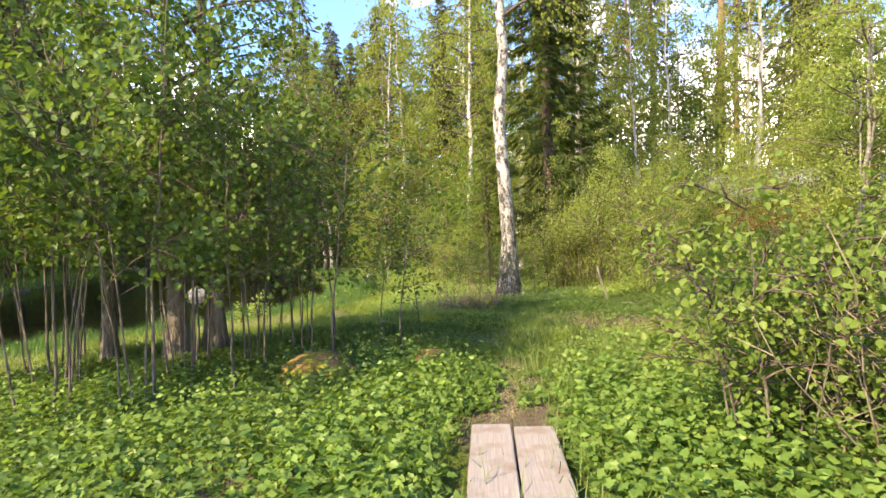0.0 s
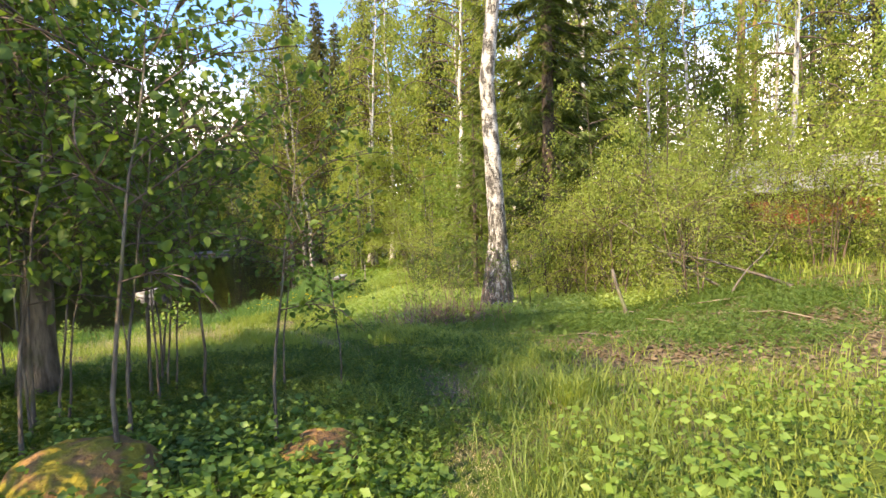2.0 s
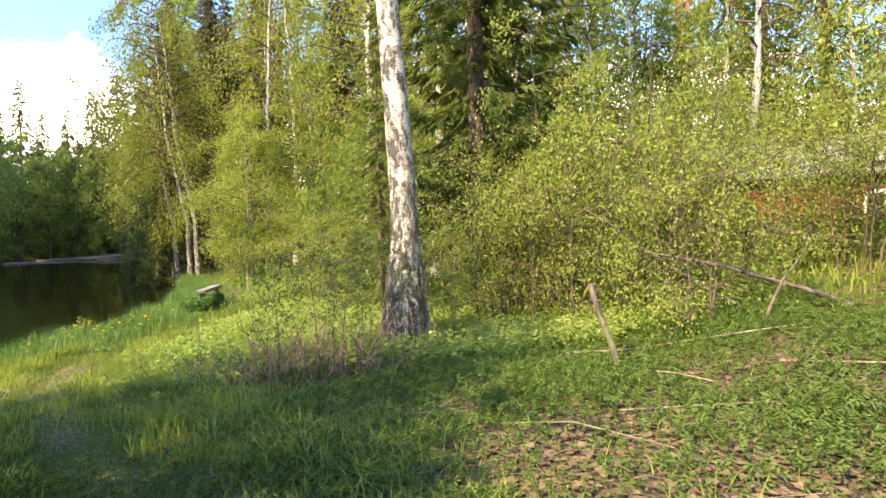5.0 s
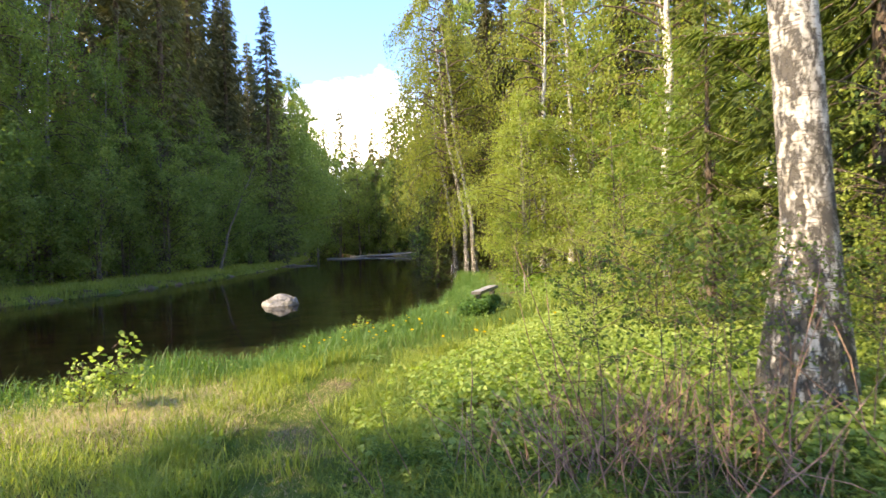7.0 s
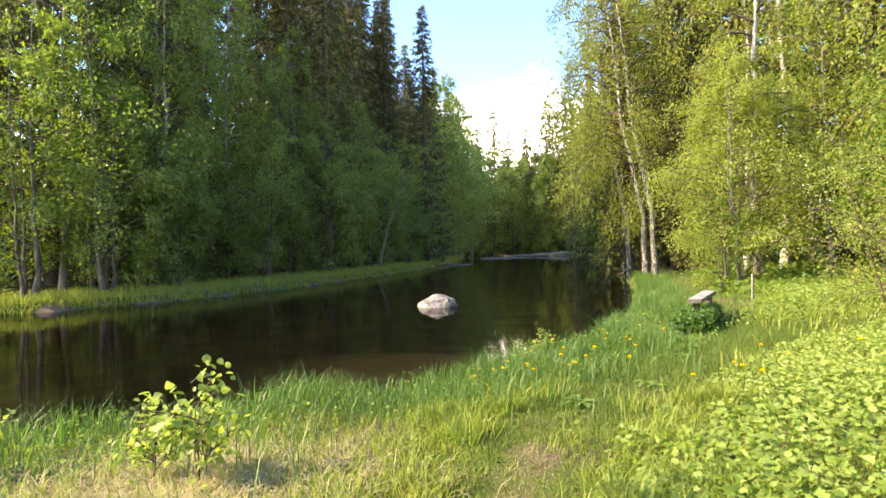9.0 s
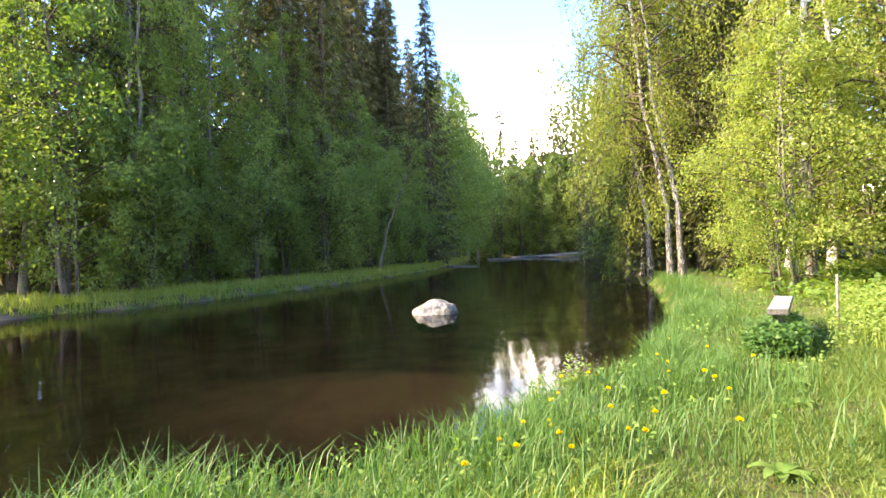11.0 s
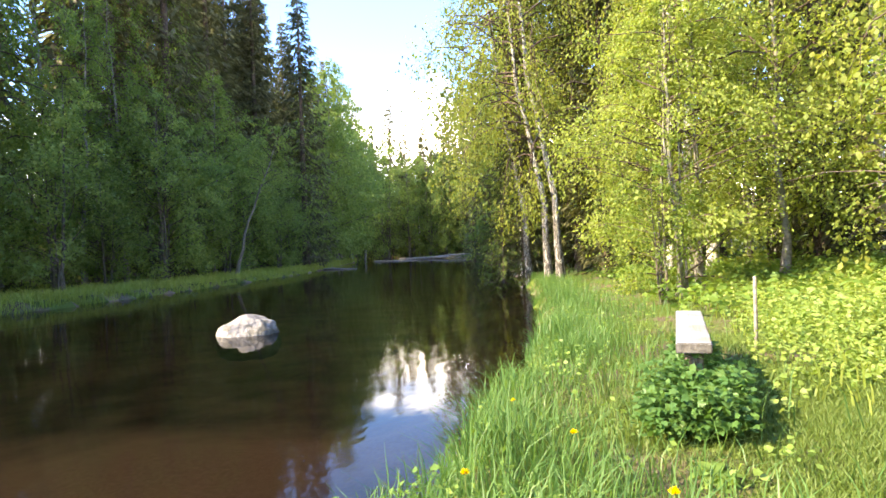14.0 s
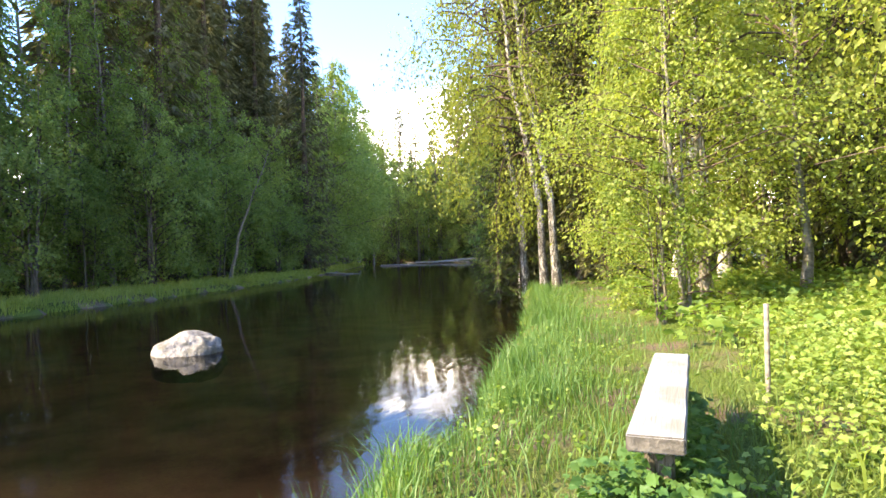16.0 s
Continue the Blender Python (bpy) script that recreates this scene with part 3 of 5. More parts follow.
# ---- ground, river bed and water ----
gx = np.r_[np.linspace(-1200, -90, 16), np.arange(-80, -34, 2.0), np.arange(-34, -13, 0.7), np.arange(-13, 12, 0.26), np.arange(12, 40, 1.0), np.arange(40, 90, 5.0), np.linspace(100, 1200, 16)]
gy = np.r_[np.linspace(-1200, -25, 14), np.arange(-20, -2, 1.0), np.arange(-2, 46, 0.28), np.arange(46, 150, 1.6), np.arange(155, 260, 8), np.linspace(280, 1500, 16)]
X, Y = np.meshgrid(gx, gy)
Z = terrain(X, Y)
nx, ny = len(gx), len(gy)
ii, jj = np.meshgrid(np.arange(nx - 1), np.arange(ny - 1))
q0 = (jj * nx + ii).ravel()
quads = np.stack([q0, q0 + 1, q0 + nx + 1, q0 + nx], -1)
fx, fy = (X[:-1, :-1] + X[1:, 1:]).ravel() / 2, (Y[:-1, :-1] + Y[1:, 1:]).ravel() / 2
wet = (bank_far(NEAR_BANK, fx, fy) < -0.05) & (bank_far(FAR_BANK, fx, fy) > 0.05)
ground = part("ground", mesh_of("ground", np.stack([X, Y, Z], -1).reshape(-1, 3), quads.ravel(), np.full(len(quads), 4), [M_GROUND, M_BED], np.where(wet, 1, 0), True))
tagged(ground, "brown forest soil with green patches sloping to a river", "ground", "", "structure")
wy = np.r_[np.arange(-30, 130, 4.0), np.arange(130, 420, 10.0)]
wv = np.concatenate([np.c_[bank_x(FAR_BANK, wy) - 1.0, wy, np.full(len(wy), WATER)], np.c_[bank_x(NEAR_BANK, wy) + 1.0, wy, np.full(len(wy), WATER)]])
nw = len(wy)
wq = np.stack([np.arange(nw - 1), np.arange(nw - 1) + nw, np.arange(nw - 1) + nw + 1, np.arange(nw - 1) + 1], -1)
tagged(part("water", mesh_of("water", wv, wq.ravel(), np.full(len(wq), 4), [M_WATER])), "dark brown slow river water reflecting forest and sky", "river", "", "structure")

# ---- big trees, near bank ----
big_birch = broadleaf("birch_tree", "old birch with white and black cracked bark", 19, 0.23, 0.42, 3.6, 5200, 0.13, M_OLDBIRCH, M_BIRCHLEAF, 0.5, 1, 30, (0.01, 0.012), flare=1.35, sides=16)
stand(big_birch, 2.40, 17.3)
birch_a = broadleaf("birch_tree", "slender birch with pale trunk and drooping light green leaves", 17, 0.15, 0.2, 3.0, 8000, 0.115, M_BIRCHBARK, M_BIRCHLEAF, 0.75, 1, 44, (0.02, -0.01))
stand(birch_a, 2.4, 30.0, 0.5, 1.1)
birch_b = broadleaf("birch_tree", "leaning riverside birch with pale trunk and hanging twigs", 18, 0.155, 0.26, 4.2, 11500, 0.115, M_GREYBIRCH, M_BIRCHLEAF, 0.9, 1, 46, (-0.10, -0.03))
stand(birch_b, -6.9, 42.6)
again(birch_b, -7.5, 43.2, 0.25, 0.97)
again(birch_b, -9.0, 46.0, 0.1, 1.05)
wood_birch = broadleaf("birch_tree", "leafy birch deeper in the wood", 17, 0.14, 0.08, 3.2, 5200, 0.15, M_BIRCHBARK, M_BIRCHLEAF, 0.7, 1, 44, (0.02, 0.0), twigs=False, sides=7)
stand(wood_birch, 6.8, 26.0)
for x, y, s in ((4.9, 35.8, 0.85), (4.4, 27, 1.0), (-3.0, 41.5, 0.9), (-10.6, 50.5, 1.0), (10.5, 33, 1.05), (-4.8, 49, 1.1), (3.0, 36, 1.1), (-14.5, 62, 1.0), (-21, 78, 1.1), (13.6, 24, 0.9), (17, 21, 1), (-1.6, 43, 1.3), (-3.2, 47.5, 1.35), (0.8, 46, 1.3), (3.2, 42, 1.2)):
    again(birch_a if x * x + (y - 16) ** 2 < 400 else wood_birch, x, y, rng.uniform(0, 6), s, 0, rng.uniform(0.9, 1.15))
for x, y, s in ((9.2, 25.2, 0.7), (11.8, 27.5, 0.8), (7.8, 29, 0.9), (13.2, 30.5, 0.9), (15.5, 27.5, 0.8), (17.5, 24.5, 0.75), (10, 36, 1.0)):
    again(wood_birch, x, y, rng.uniform(0, 6), s)
spruce_a = spruce("spruce_tree", "dark green spruce with sagging boughs behind the old birch", 20, 2.9, 19000, 0.06, M_FRESHNEEDLE, 0.46)
stand(spruce_a, 4.35, 20.6, 0.3, 0.95)
spruce_b = spruce("spruce_tree", "tall narrow dark spruce at the river", 30, 3.6, 8000, 0.04, spray=0.64, twigs=False, shape="spray")
stand(spruce_b, -38.5, 69, 0, 1.05)
spruce_c = spruce("spruce_tree", "young spruce with fresh light green shoots", 9, 2.0, 3000, 0.04, M_FRESHNEEDLE, 0.4)
stand(spruce_c, 2.3, 21.6, 0, 0.7)
for x, y, s in ((-5.4, 44.5, 0.85), (-7.0, 47.5, 0.95), (-9.4, 47, 0.8), (-11.5, 55.5, 0.9), (-8.2, 52, 1.0), (-16, 66, 0.9), (-3.4, 45.5, 0.95), (1.5, 42, 1.0), (-20, 74, 1.0), (8, 36, 1.0), (16, 40, 1.1), (12, 44, 1.0), (-25, 88, 1.0), (24, 36, 1), (-31, 100, 1.0), (5, 52, 1.1), (-6, 60, 1.1), (20, 28, 1)):
    again(spruce_b, x, y, rng.uniform(0, 6), s * 0.7, 0, rng.uniform(0.9, 1.2))
for x, y, s in ((-10, 45.2, 0.6), (-13.2, 55, 0.7), (-15, 59, 0.8), (-19, 70, 0.9)):
    again(spruce_c, x, y, rng.uniform(0, 6), s)
pine_a = pine("pine_tree", "tall pine with orange-brown bare trunk", 19)
stand(pine_a, 17.0, 33.3, 0, 1.25)
again(pine_a, 21, 38, 2, 1.05)
again(pine_a, 14.5, 40, 4, 1.1)

alder_a = broadleaf("alder_tree", "leafy alder with several thin stems", 7.5, 0.075, 0.08, 1.8, 6600, 0.105, M_BARK, M_ALDERLEAF, 0.1, 3, 42, twigs=False)
stand(alder_a, 3.0, 27.5, 0, 0.9)
rowan_a = broadleaf("rowan_tree", "bright yellow-green leafy rowan in sunlight", 8.5, 0.08, 0.05, 2.3, 13000, 0.088, M_PALEBARK, M_ROWANLEAF, 0.15, 3, 48)
stand(rowan_a, -2.5, 34.6, 0, 0.95)
again(rowan_a, -2.2, 36.4, 2, 1.0)
again(birch_a, -2.2, 37.8, 1, 1.05)
again(rowan_a, -3.3, 36.6, 4, 1.0)
aspen = broadleaf("aspen_tree", "young aspen with straight pale grey trunk", 11, 0.115, 0.24, 2.0, 5200, 0.10, M_PALEBARK, M_ROWANLEAF, 0.1, 1, 36, (0.015, 0), shape="broad")
stand(aspen, -0.1, 38.1)
for x, y, s in ((2.6, 34.5, 0.85), (2.6, 39, 1.1), (-0.6, 41.5, 1.0), (5.0, 31, 1.0), (4.6, 24.4, 0.75), (9.4, 13.4, 0.8), (10.4, 14.6, 0.72)):
    again(rowan_a, x, y, rng.uniform(0, 6), s)
for x, y, s in ((0.9, 28.5, 0.7), (1.9, 30.5, 0.85), (2.6, 24.6, 0.8), (-3.0, 34.0, 0.5), (4.2, 34, 1.0), (6.0, 22.6, 0.9), (-4.5, 44, 0.7), (0.4, 44, 1.0), (9.0, 28, 1.0), (11.5, 13.5, 0.8), (13, 17.5, 0.8), (9.5, 9.0, 0.7), (15, 14, 1.0)):
    again(alder_a, x, y, rng.uniform(0, 6), s)
for x, y, s in ((7.5, 31, 1.35), (10, 30.5, 1.3), (12.6, 29, 1.25), (14.8, 30, 1.4), (17, 27.5, 1.25), (19, 25, 1.2), (20.5, 22.5, 1.2), (16, 32, 1.4), (21, 18, 1.3), (5.6, 33, 1.4)):
    again(alder_a, x, y, rng.uniform(0, 6), s)
willow_a = broadleaf("willow_shrub", "airy light green willow shrub with thin stems", 3.6, 0.03, 0.04, 1.5, 8400, 0.049, M_TWIG, M_ROWANLEAF, 0.15, 6, 48, sides=5, category="shrub", clump=0.35)
stand(willow_a, 5.1, 17.4, 0, 1.0, 0, 1.05)
for x, y, s in ((6.4, 17.6, 1.1), (3.9, 18.3, 0.85), (7.4, 18.8, 1.0), (1.5, 22.4, 0.7), (9.4, 16.6, 0.9), (6.0, 15.4, 0.75), (8.6, 22, 1.0), (10.6, 15.0, 0.8), (0.6, 25.0, 0.8), (4.3, 18.9, 0.7), (9.0, 20.6, 1.3), (12.0, 16.2, 1.2), (5.6, 19.4, 1.15), (8.9, 17.8, 0.95), (10.3, 18.8, 1.0), (11.6, 18.3, 1.1), (4.6, 18.0, 0.8)):
    again(willow_a, x, y, rng.uniform(0, 6), s, 0, 1.2 if 4.5 < x < 8 else 1.1)

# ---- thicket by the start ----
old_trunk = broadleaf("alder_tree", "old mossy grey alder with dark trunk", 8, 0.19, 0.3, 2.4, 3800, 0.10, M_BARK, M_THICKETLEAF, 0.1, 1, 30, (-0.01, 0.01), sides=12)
stand(old_trunk, -3.95, 10.7)
again(old_trunk, -3.45, 11.0, 2, 0.95)
for x, y, s in ((-6.6, 9.0, 0.8), (-5.2, 11.0, 0.7)):
    again(old_trunk, x, y, rng.uniform(0, 6), s)
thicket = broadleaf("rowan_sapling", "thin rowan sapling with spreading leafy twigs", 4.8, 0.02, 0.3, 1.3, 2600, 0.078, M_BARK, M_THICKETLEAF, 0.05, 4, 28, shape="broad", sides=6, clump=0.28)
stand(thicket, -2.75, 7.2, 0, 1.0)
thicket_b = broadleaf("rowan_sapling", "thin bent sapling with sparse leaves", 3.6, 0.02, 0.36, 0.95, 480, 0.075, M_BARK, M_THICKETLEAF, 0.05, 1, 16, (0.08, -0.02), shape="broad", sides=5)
stand(thicket_b, -0.95, 8.0, 0, 0.95)
for x, y, s in ((-3.6, 7.0, 1.0), (-4.4, 8.4, 1.05), (-3.0, 8.6, 0.95), (-2.3, 9.4, 0.9), (-5.2, 7.2, 1.0), (-4.3, 5.9, 0.9), (-1.9, 10.6, 0.9), (-5.4, 9.8, 1.1), (-2.9, 12.2, 0.9), (-4.8, 12.5, 1.0), (-6.6, 10.0, 1.1), (-3.3, 9.6, 1.1), (-7.4, 7.4, 1.2), (-7.6, 9.2, 1.3), (-5.9, 11.6, 1.2)):
    again(thicket, x, y, rng.uniform(0, 6), s, 0, rng.uniform(1.05, 1.3))
for x, y, s, r in ((-1.4, 9.0, 0.9, 0.3), (-0.2, 8.6, 0.75, 0.2), (-1.3, 10.2, 0.9, 2.9), (-1.9, 8.6, 0.9, 1.0), (-0.6, 10.4, 0.7, 0.5), (0.0, 10.2, 0.55, 3.3), (-2.2, 11.2, 0.8, 4.0), (-1.9, 7.4, 0.9, 5), (2.1, 16.55, 0.42, 1), (2.75, 16.6, 0.4, 3), (1.75, 16.9, 0.5, 5), (3.1, 17.0, 0.5, 2), (1.5, 16.2, 0.45, 0.5), (0.8, 15.5, 0.4, 2), (1.2, 15.9, 0.45, 4), (0.6, 15.9, 0.36, 1), (1.4, 15.4, 0.38, 5)):
    again(thicket_b, x, y, r, s)
hazel = broadleaf("currant_shrub", "leafy shrub with bare grey twigs below", 1.75, 0.011, 0.22, 0.45, 2600, 0.045, M_BARK, M_ALDERLEAF, 0.05, 9, 54, shape="broad", sides=5, category="shrub", clump=0.22)
stand(hazel, 2.3, 4.95, 0, 1.1)
again(hazel, 2.85, 5.35, 2, 1.05)
again(hazel, 2.9, 4.2, 4, 1.0)
again(hazel, 3.4, 5.6, 1, 1.05)
again(hazel, 2.75, 3.6, 3, 0.9)
for x, y in ((2.75, 4.7), (3.2, 5.1), (3.3, 4.4)):
    bare = thing("dead_shrub", "bare grey-brown dead twigs among the currant leaves", "shrub")
    for i in range(26):
        p = bent((rng.normal(0, 0.12), rng.normal(0, 0.12), -0.05), (rng.normal(0, 0.4), rng.normal(0, 0.4), 1), rng.uniform(0.9, 1.7), 6, 0.13)
        dead = [(p, np.linspace(0.008, 0.003, 6), 4)]
        for j in (2, 3, 4):
            dead.append((bent(p[j], (rng.normal(0, 0.8), rng.normal(0, 0.8), 0.6), rng.uniform(0.15, 0.4), 4, 0.15), np.linspace(0.004, 0.0015, 4), 3))
        part("stem", tubes_mesh("dead_stem", dead, M_STRAW), bare)
    stand(bare, x, y)

# ---- forest on the far bank ----
far_alder = broadleaf("alder_tree", "shaded riverside alder with dense leaves", 8.5, 0.09, 0.03, 2.7, 7600, 0.14, M_BARK, M_DARKLEAF, 0.15, 3, 44, category="tree", twigs=False, sides=6)
stand(far_alder, -28.5, 30.0)
far_birch = broadleaf("birch_tree", "tall birch across the river with hanging crown", 21, 0.18, 0.16, 3.8, 8000, 0.16, M_PALEBARK, M_ALDERLEAF, 0.8, 1, 44, (0.03, 0.0), twigs=False, sides=7)
stand(far_birch, -30.5, 31.5)
leaning = broadleaf("alder_tree", "grey alder leaning over the river bank", 11, 0.13, 0.5, 1.8, 1500, 0.2, M_PALEBARK, M_DARKLEAF, 0.1, 1, 18, (0.38, 0.1))
stand(leaning, -32.4, 52.5)
deep_spruce = spruce("spruce_tree", "tall dark spruce deep in the wood", 30, 3.5, 1300, 0.04, spray=1.6, twigs=False, shape="spray")
stand(deep_spruce, -45, 60)
# its leaf colour already carries the shade of the deep wood
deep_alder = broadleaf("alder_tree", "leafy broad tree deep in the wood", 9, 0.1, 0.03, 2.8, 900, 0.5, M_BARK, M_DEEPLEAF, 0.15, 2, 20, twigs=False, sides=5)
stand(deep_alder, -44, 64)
again(alder_a, -27.6, 27.4, 1, 1.9)
again(alder_a, -28.6, 24.6, 3, 1.7)
again(far_alder, -31.0, 22.6, 2, 1.2)
again(deep_spruce, -37, 23, 2, 0.9)
again(far_birch, -29.5, 31.0, 2, 1.0)
again(far_birch, -34.5, 41.0, 4, 1.05)
y = 27.5
while y < 132:
    bx = float(bank_x(FAR_BANK, y))
    k = 1 + y / 160
    again(far_alder, bx - rng.uniform(2.6, 4.6), y, rng.uniform(0, 6), rng.uniform(0.6, 1.05) * k)
    if rng.uniform() < 0.6:
        again(far_alder, bx - rng.uniform(4.5, 7.5), y + 1, rng.uniform(0, 6), rng.uniform(0.9, 1.35) * k)
    for row in range(3):
        if rng.uniform() < 0.93:
            again(spruce_b if row == 0 else deep_spruce, bx - rng.uniform(6, 9) - row * 5.5, y + rng.uniform(-1.5, 1.5), rng.uniform(0, 6), rng.uniform(0.9, 1.15), 0, rng.uniform(1.0, 1.25))
    if rng.uniform() < 0.3:
        again(far_birch, bx - rng.uniform(4.5, 9), y, rng.uniform(0, 6), rng.uniform(0.75, 1.05))
    y += 3.1 * (0.8 + y / 90)
for i in range(60):
    a = i / 59
    x, yy = -100 + 84 * a + rng.uniform(-2, 2), 158 - 20 * a + rng.uniform(-6, 6)
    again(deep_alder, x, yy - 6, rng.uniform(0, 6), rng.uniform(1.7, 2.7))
    again((wood_birch, deep_spruce, far_birch, wood_birch)[i % 4], x, yy, rng.uniform(0, 6), rng.uniform(1.0, 1.35) if i % 2 else rng.uniform(0.95, 1.15))
for i in range(16):
    yy = 62 + i * 6
    again(far_alder if i % 2 else wood_birch, float(bank_x(NEAR_BANK, yy)) + rng.uniform(2, 5), yy, rng.uniform(0, 6), rng.uniform(1.0, 1.4))
for x, yy, k in ((-43, 60, 1.2), (-42, 66, 1.15)):
    again(spruce_b, x, yy, x, k)
# sunlit birches and spruces at the bend
for x, yy, k, kind in ((-47.5, 84, 1.15, 0), (-50, 90, 1.3, 0), (-52, 95, 1.35, 0), (-55.5, 101, 1.3, 0), (-57, 107, 1.3, 0), (-62, 120, 1.3, 0), (-64, 128, 0.8, 1), (-67, 133, 0.85, 1), (-61, 136, 0.8, 1), (-57, 138, 0.85, 1), (-54, 137, 0.75, 1), (-51, 139, 0.7, 1), (-48, 137, 0.72, 1), (-58, 133, 0.95, 0), (-52, 134, 0.9, 0)):
    again(spruce_b if kind else far_birch, x, yy, x, k, 0, 1.1)
for x, yy, k in ((-46, 82, 2.3), (-49, 87, 2.9), (-51.5, 92, 3.0), (-54, 98, 2.9), (-57.5, 105, 2.8), (-61, 113, 2.7), (-60, 126, 2.6), (-56, 129, 2.3), (-51.5, 130, 2.2), (-47.5, 130, 2.0), (-66, 122, 2.8)):
    again(far_alder, x, yy, x, k, 0, 1.15)
for x, yy, k in ((-8, 55, 2.5), (-4.5, 56, 2.6), (-1, 54, 2.5), (2.5, 55, 2.6), (6, 53, 2.5), (-11.5, 60, 2.5)):
    again(far_alder, x, yy, x, k)
# light birches in front of the far spruces
for x, yy, k in ((-31, 36, 1.0), (-31.8, 33.5, 0.95), (-37.5, 51, 1.1), (-36, 54, 0.8), (-30.8, 26.8, 0.95), (-34, 45, 0.9)):
    again(far_birch, x, yy, x, k)
# woods that close the view to the north and east
for i in range(34):
    a = radians(-20 + i * 4.6 + rng.uniform(-1.5, 1.5))
    d = rng.uniform(36, 60)
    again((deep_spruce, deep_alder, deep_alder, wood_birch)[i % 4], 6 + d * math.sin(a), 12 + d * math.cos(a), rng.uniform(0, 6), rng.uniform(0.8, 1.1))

# ---- grass and herbs ----


def scatter(n, x0, x1, y0, y1, keep):
    """Random places on dry ground in a rectangle, kept by a density from 0 to 1."""
    x, y = rng.uniform(x0, x1, n), rng.uniform(y0, y1, n)
    ok = rng.uniform(0, 1, n) < keep(x, y)
    return x[ok], y[ok]


def patchy(x, y, s=1.0, o=0.0):
    return 0.5 + 0.25 * (np.sin(1.3 * s * x + 0.9 * s * y + o) + np.sin(2.1 * s * y - 1.1 * s * x + 2 * o) * 0.7 + np.sin(3.9 * s * x + o) * np.sin(3.3 * s * y) * 0.6)


def blades(name, label, x, y, tall, wide, mat, lean=0.35):
    """Grass: each blade is bent once, with a pointed tip."""
    n = len(x)
    z = terrain(x, y) - 0.02
    a = rng.uniform(0, 2 * np.pi, n)
    side = np.c_[np.cos(a), np.sin(a), np.zeros(n)]
    b = a + np.pi / 2 + rng.normal(0, 0.5, n)
    out = np.c_[np.cos(b), np.sin(b), np.zeros(n)]
    h = tall * rng.uniform(0.55, 1.2, n)
    l1 = (lean * rng.uniform(0.1, 1.0, n) * h)[:, None]
    base = np.c_[x, y, z]
    mid = base + out * l1 * 0.45 + np.c_[0 * x, 0 * x, 0.6 * h]
    tip = base + out * l1 * 1.5 + np.c_[0 * x, 0 * x, h * rng.uniform(0.8, 1.0, n)]
    w = np.broadcast_to(wide, n)[:, None] * 0.5
    v = np.stack([base - side * w, base + side * w, mid + side * w * 0.8, mid - side * w * 0.8, tip], 1).reshape(-1, 3)
    k = np.arange(n)[:, None] * 5
    loops = (k + np.array([[0, 1, 2, 3, 3, 2, 4]])).ravel()
    sizes = np.tile([4, 3], n)
    return tagged(part(name, mesh_of(name, v, loops, sizes, [mat])), label, "grass", "", "stuff")


def lawn(name, label, x, y, tall, wide, mat):
    """Short trodden grass: one pointed leaf a blade."""
    n = len(x)
    a, b2 = rng.uniform(0, 6.28, n), rng.uniform(0, 6.28, n)
    base = np.c_[x, y, terrain(x, y) - 0.01]
    side = np.c_[np.cos(a), np.sin(a), 0 * x] * wide / 2
    h = tall * rng.uniform(0.5, 1.2, n)
    tip = base + np.c_[np.cos(b2) * h * 0.7, np.sin(b2) * h * 0.7, h]
    v = np.stack([base - side, base + side, tip], 1).reshape(-1, 3)
    return tagged(part(name, mesh_of(name, v, np.arange(3 * n), np.full(n, 3), [mat])), label, "grass", "", "stuff")


def herbs(name, label, x, y, tall, leaf, mat, shape="lobed", leaves=5, category="herbs"):
    """Low leafy plants: a few leaves held out at different heights round each stem."""
    n = len(x)
    z = terrain(x, y)
    h = tall * rng.uniform(0.5, 1.15, n)
    at, along, size = [], [], []
    for k in range(leaves):
        a = rng.uniform(0, 2 * np.pi, n)
        r = rng.uniform(0.01, 0.12, n) * (0.5 + tall)
        f = rng.uniform(0.35, 1.0, n)
        at.append(np.c_[x + r * np.cos(a), y + r * np.sin(a), z + h * f])
        along.append(np.c_[np.cos(a), np.sin(a), rng.uniform(-0.5, 0.35, n)])
        size.append(leaf * rng.uniform(0.6, 1.3, n))
    return tagged(part(name, leaf_mesh(name, np.concatenate(at), np.concatenate(along), np.concatenate(size), mat, shape, 0.4)), label, category, "", "stuff")


def dry1(x, y):
    return bank_far(NEAR_BANK, x, y)


def straw_zone(x, y):
    """The patch of pale old grass above the water."""
    return np.exp(-(((x + 4.3) / 1.25) ** 2 + ((y - 16.5) / 0.8) ** 2))


def litter_zone(x, y):
    """The bare brown ground with dry stems east of the path."""
    return np.exp(-(((x - 4.3) / 3.2) ** 2 + ((y - 12.4) / 1.6) ** 2))


# short meadow grass, thickest along the path
def meadow(x, y):
    d = path_far(x, y)
    thick = 0.22 + 0.78 * np.exp(-(d / 2.4) ** 2)
    return (dry1(x, y) > np.where((y > 18.5) & (y < 24.5), 1.1, 0.15)) * thick * (0.5 + 0.5 * patchy(x, y, 1.0)) * np.where(d < np.where(y < 19, 0.32, 0.24), np.where(y < 19, 0.06, 0.65), 1) * (1 - 0.9 * litter_zone(x, y)) * (1 - 0.85 * step(1.9, 2.9, x) * step(9.8, 10.8, y) * (1 - step(16.5, 18, y))) * np.clip(1.3 - np.abs(y - 15) / 20, 0.2, 1) * (1 - 0.85 * straw_zone(x, y))


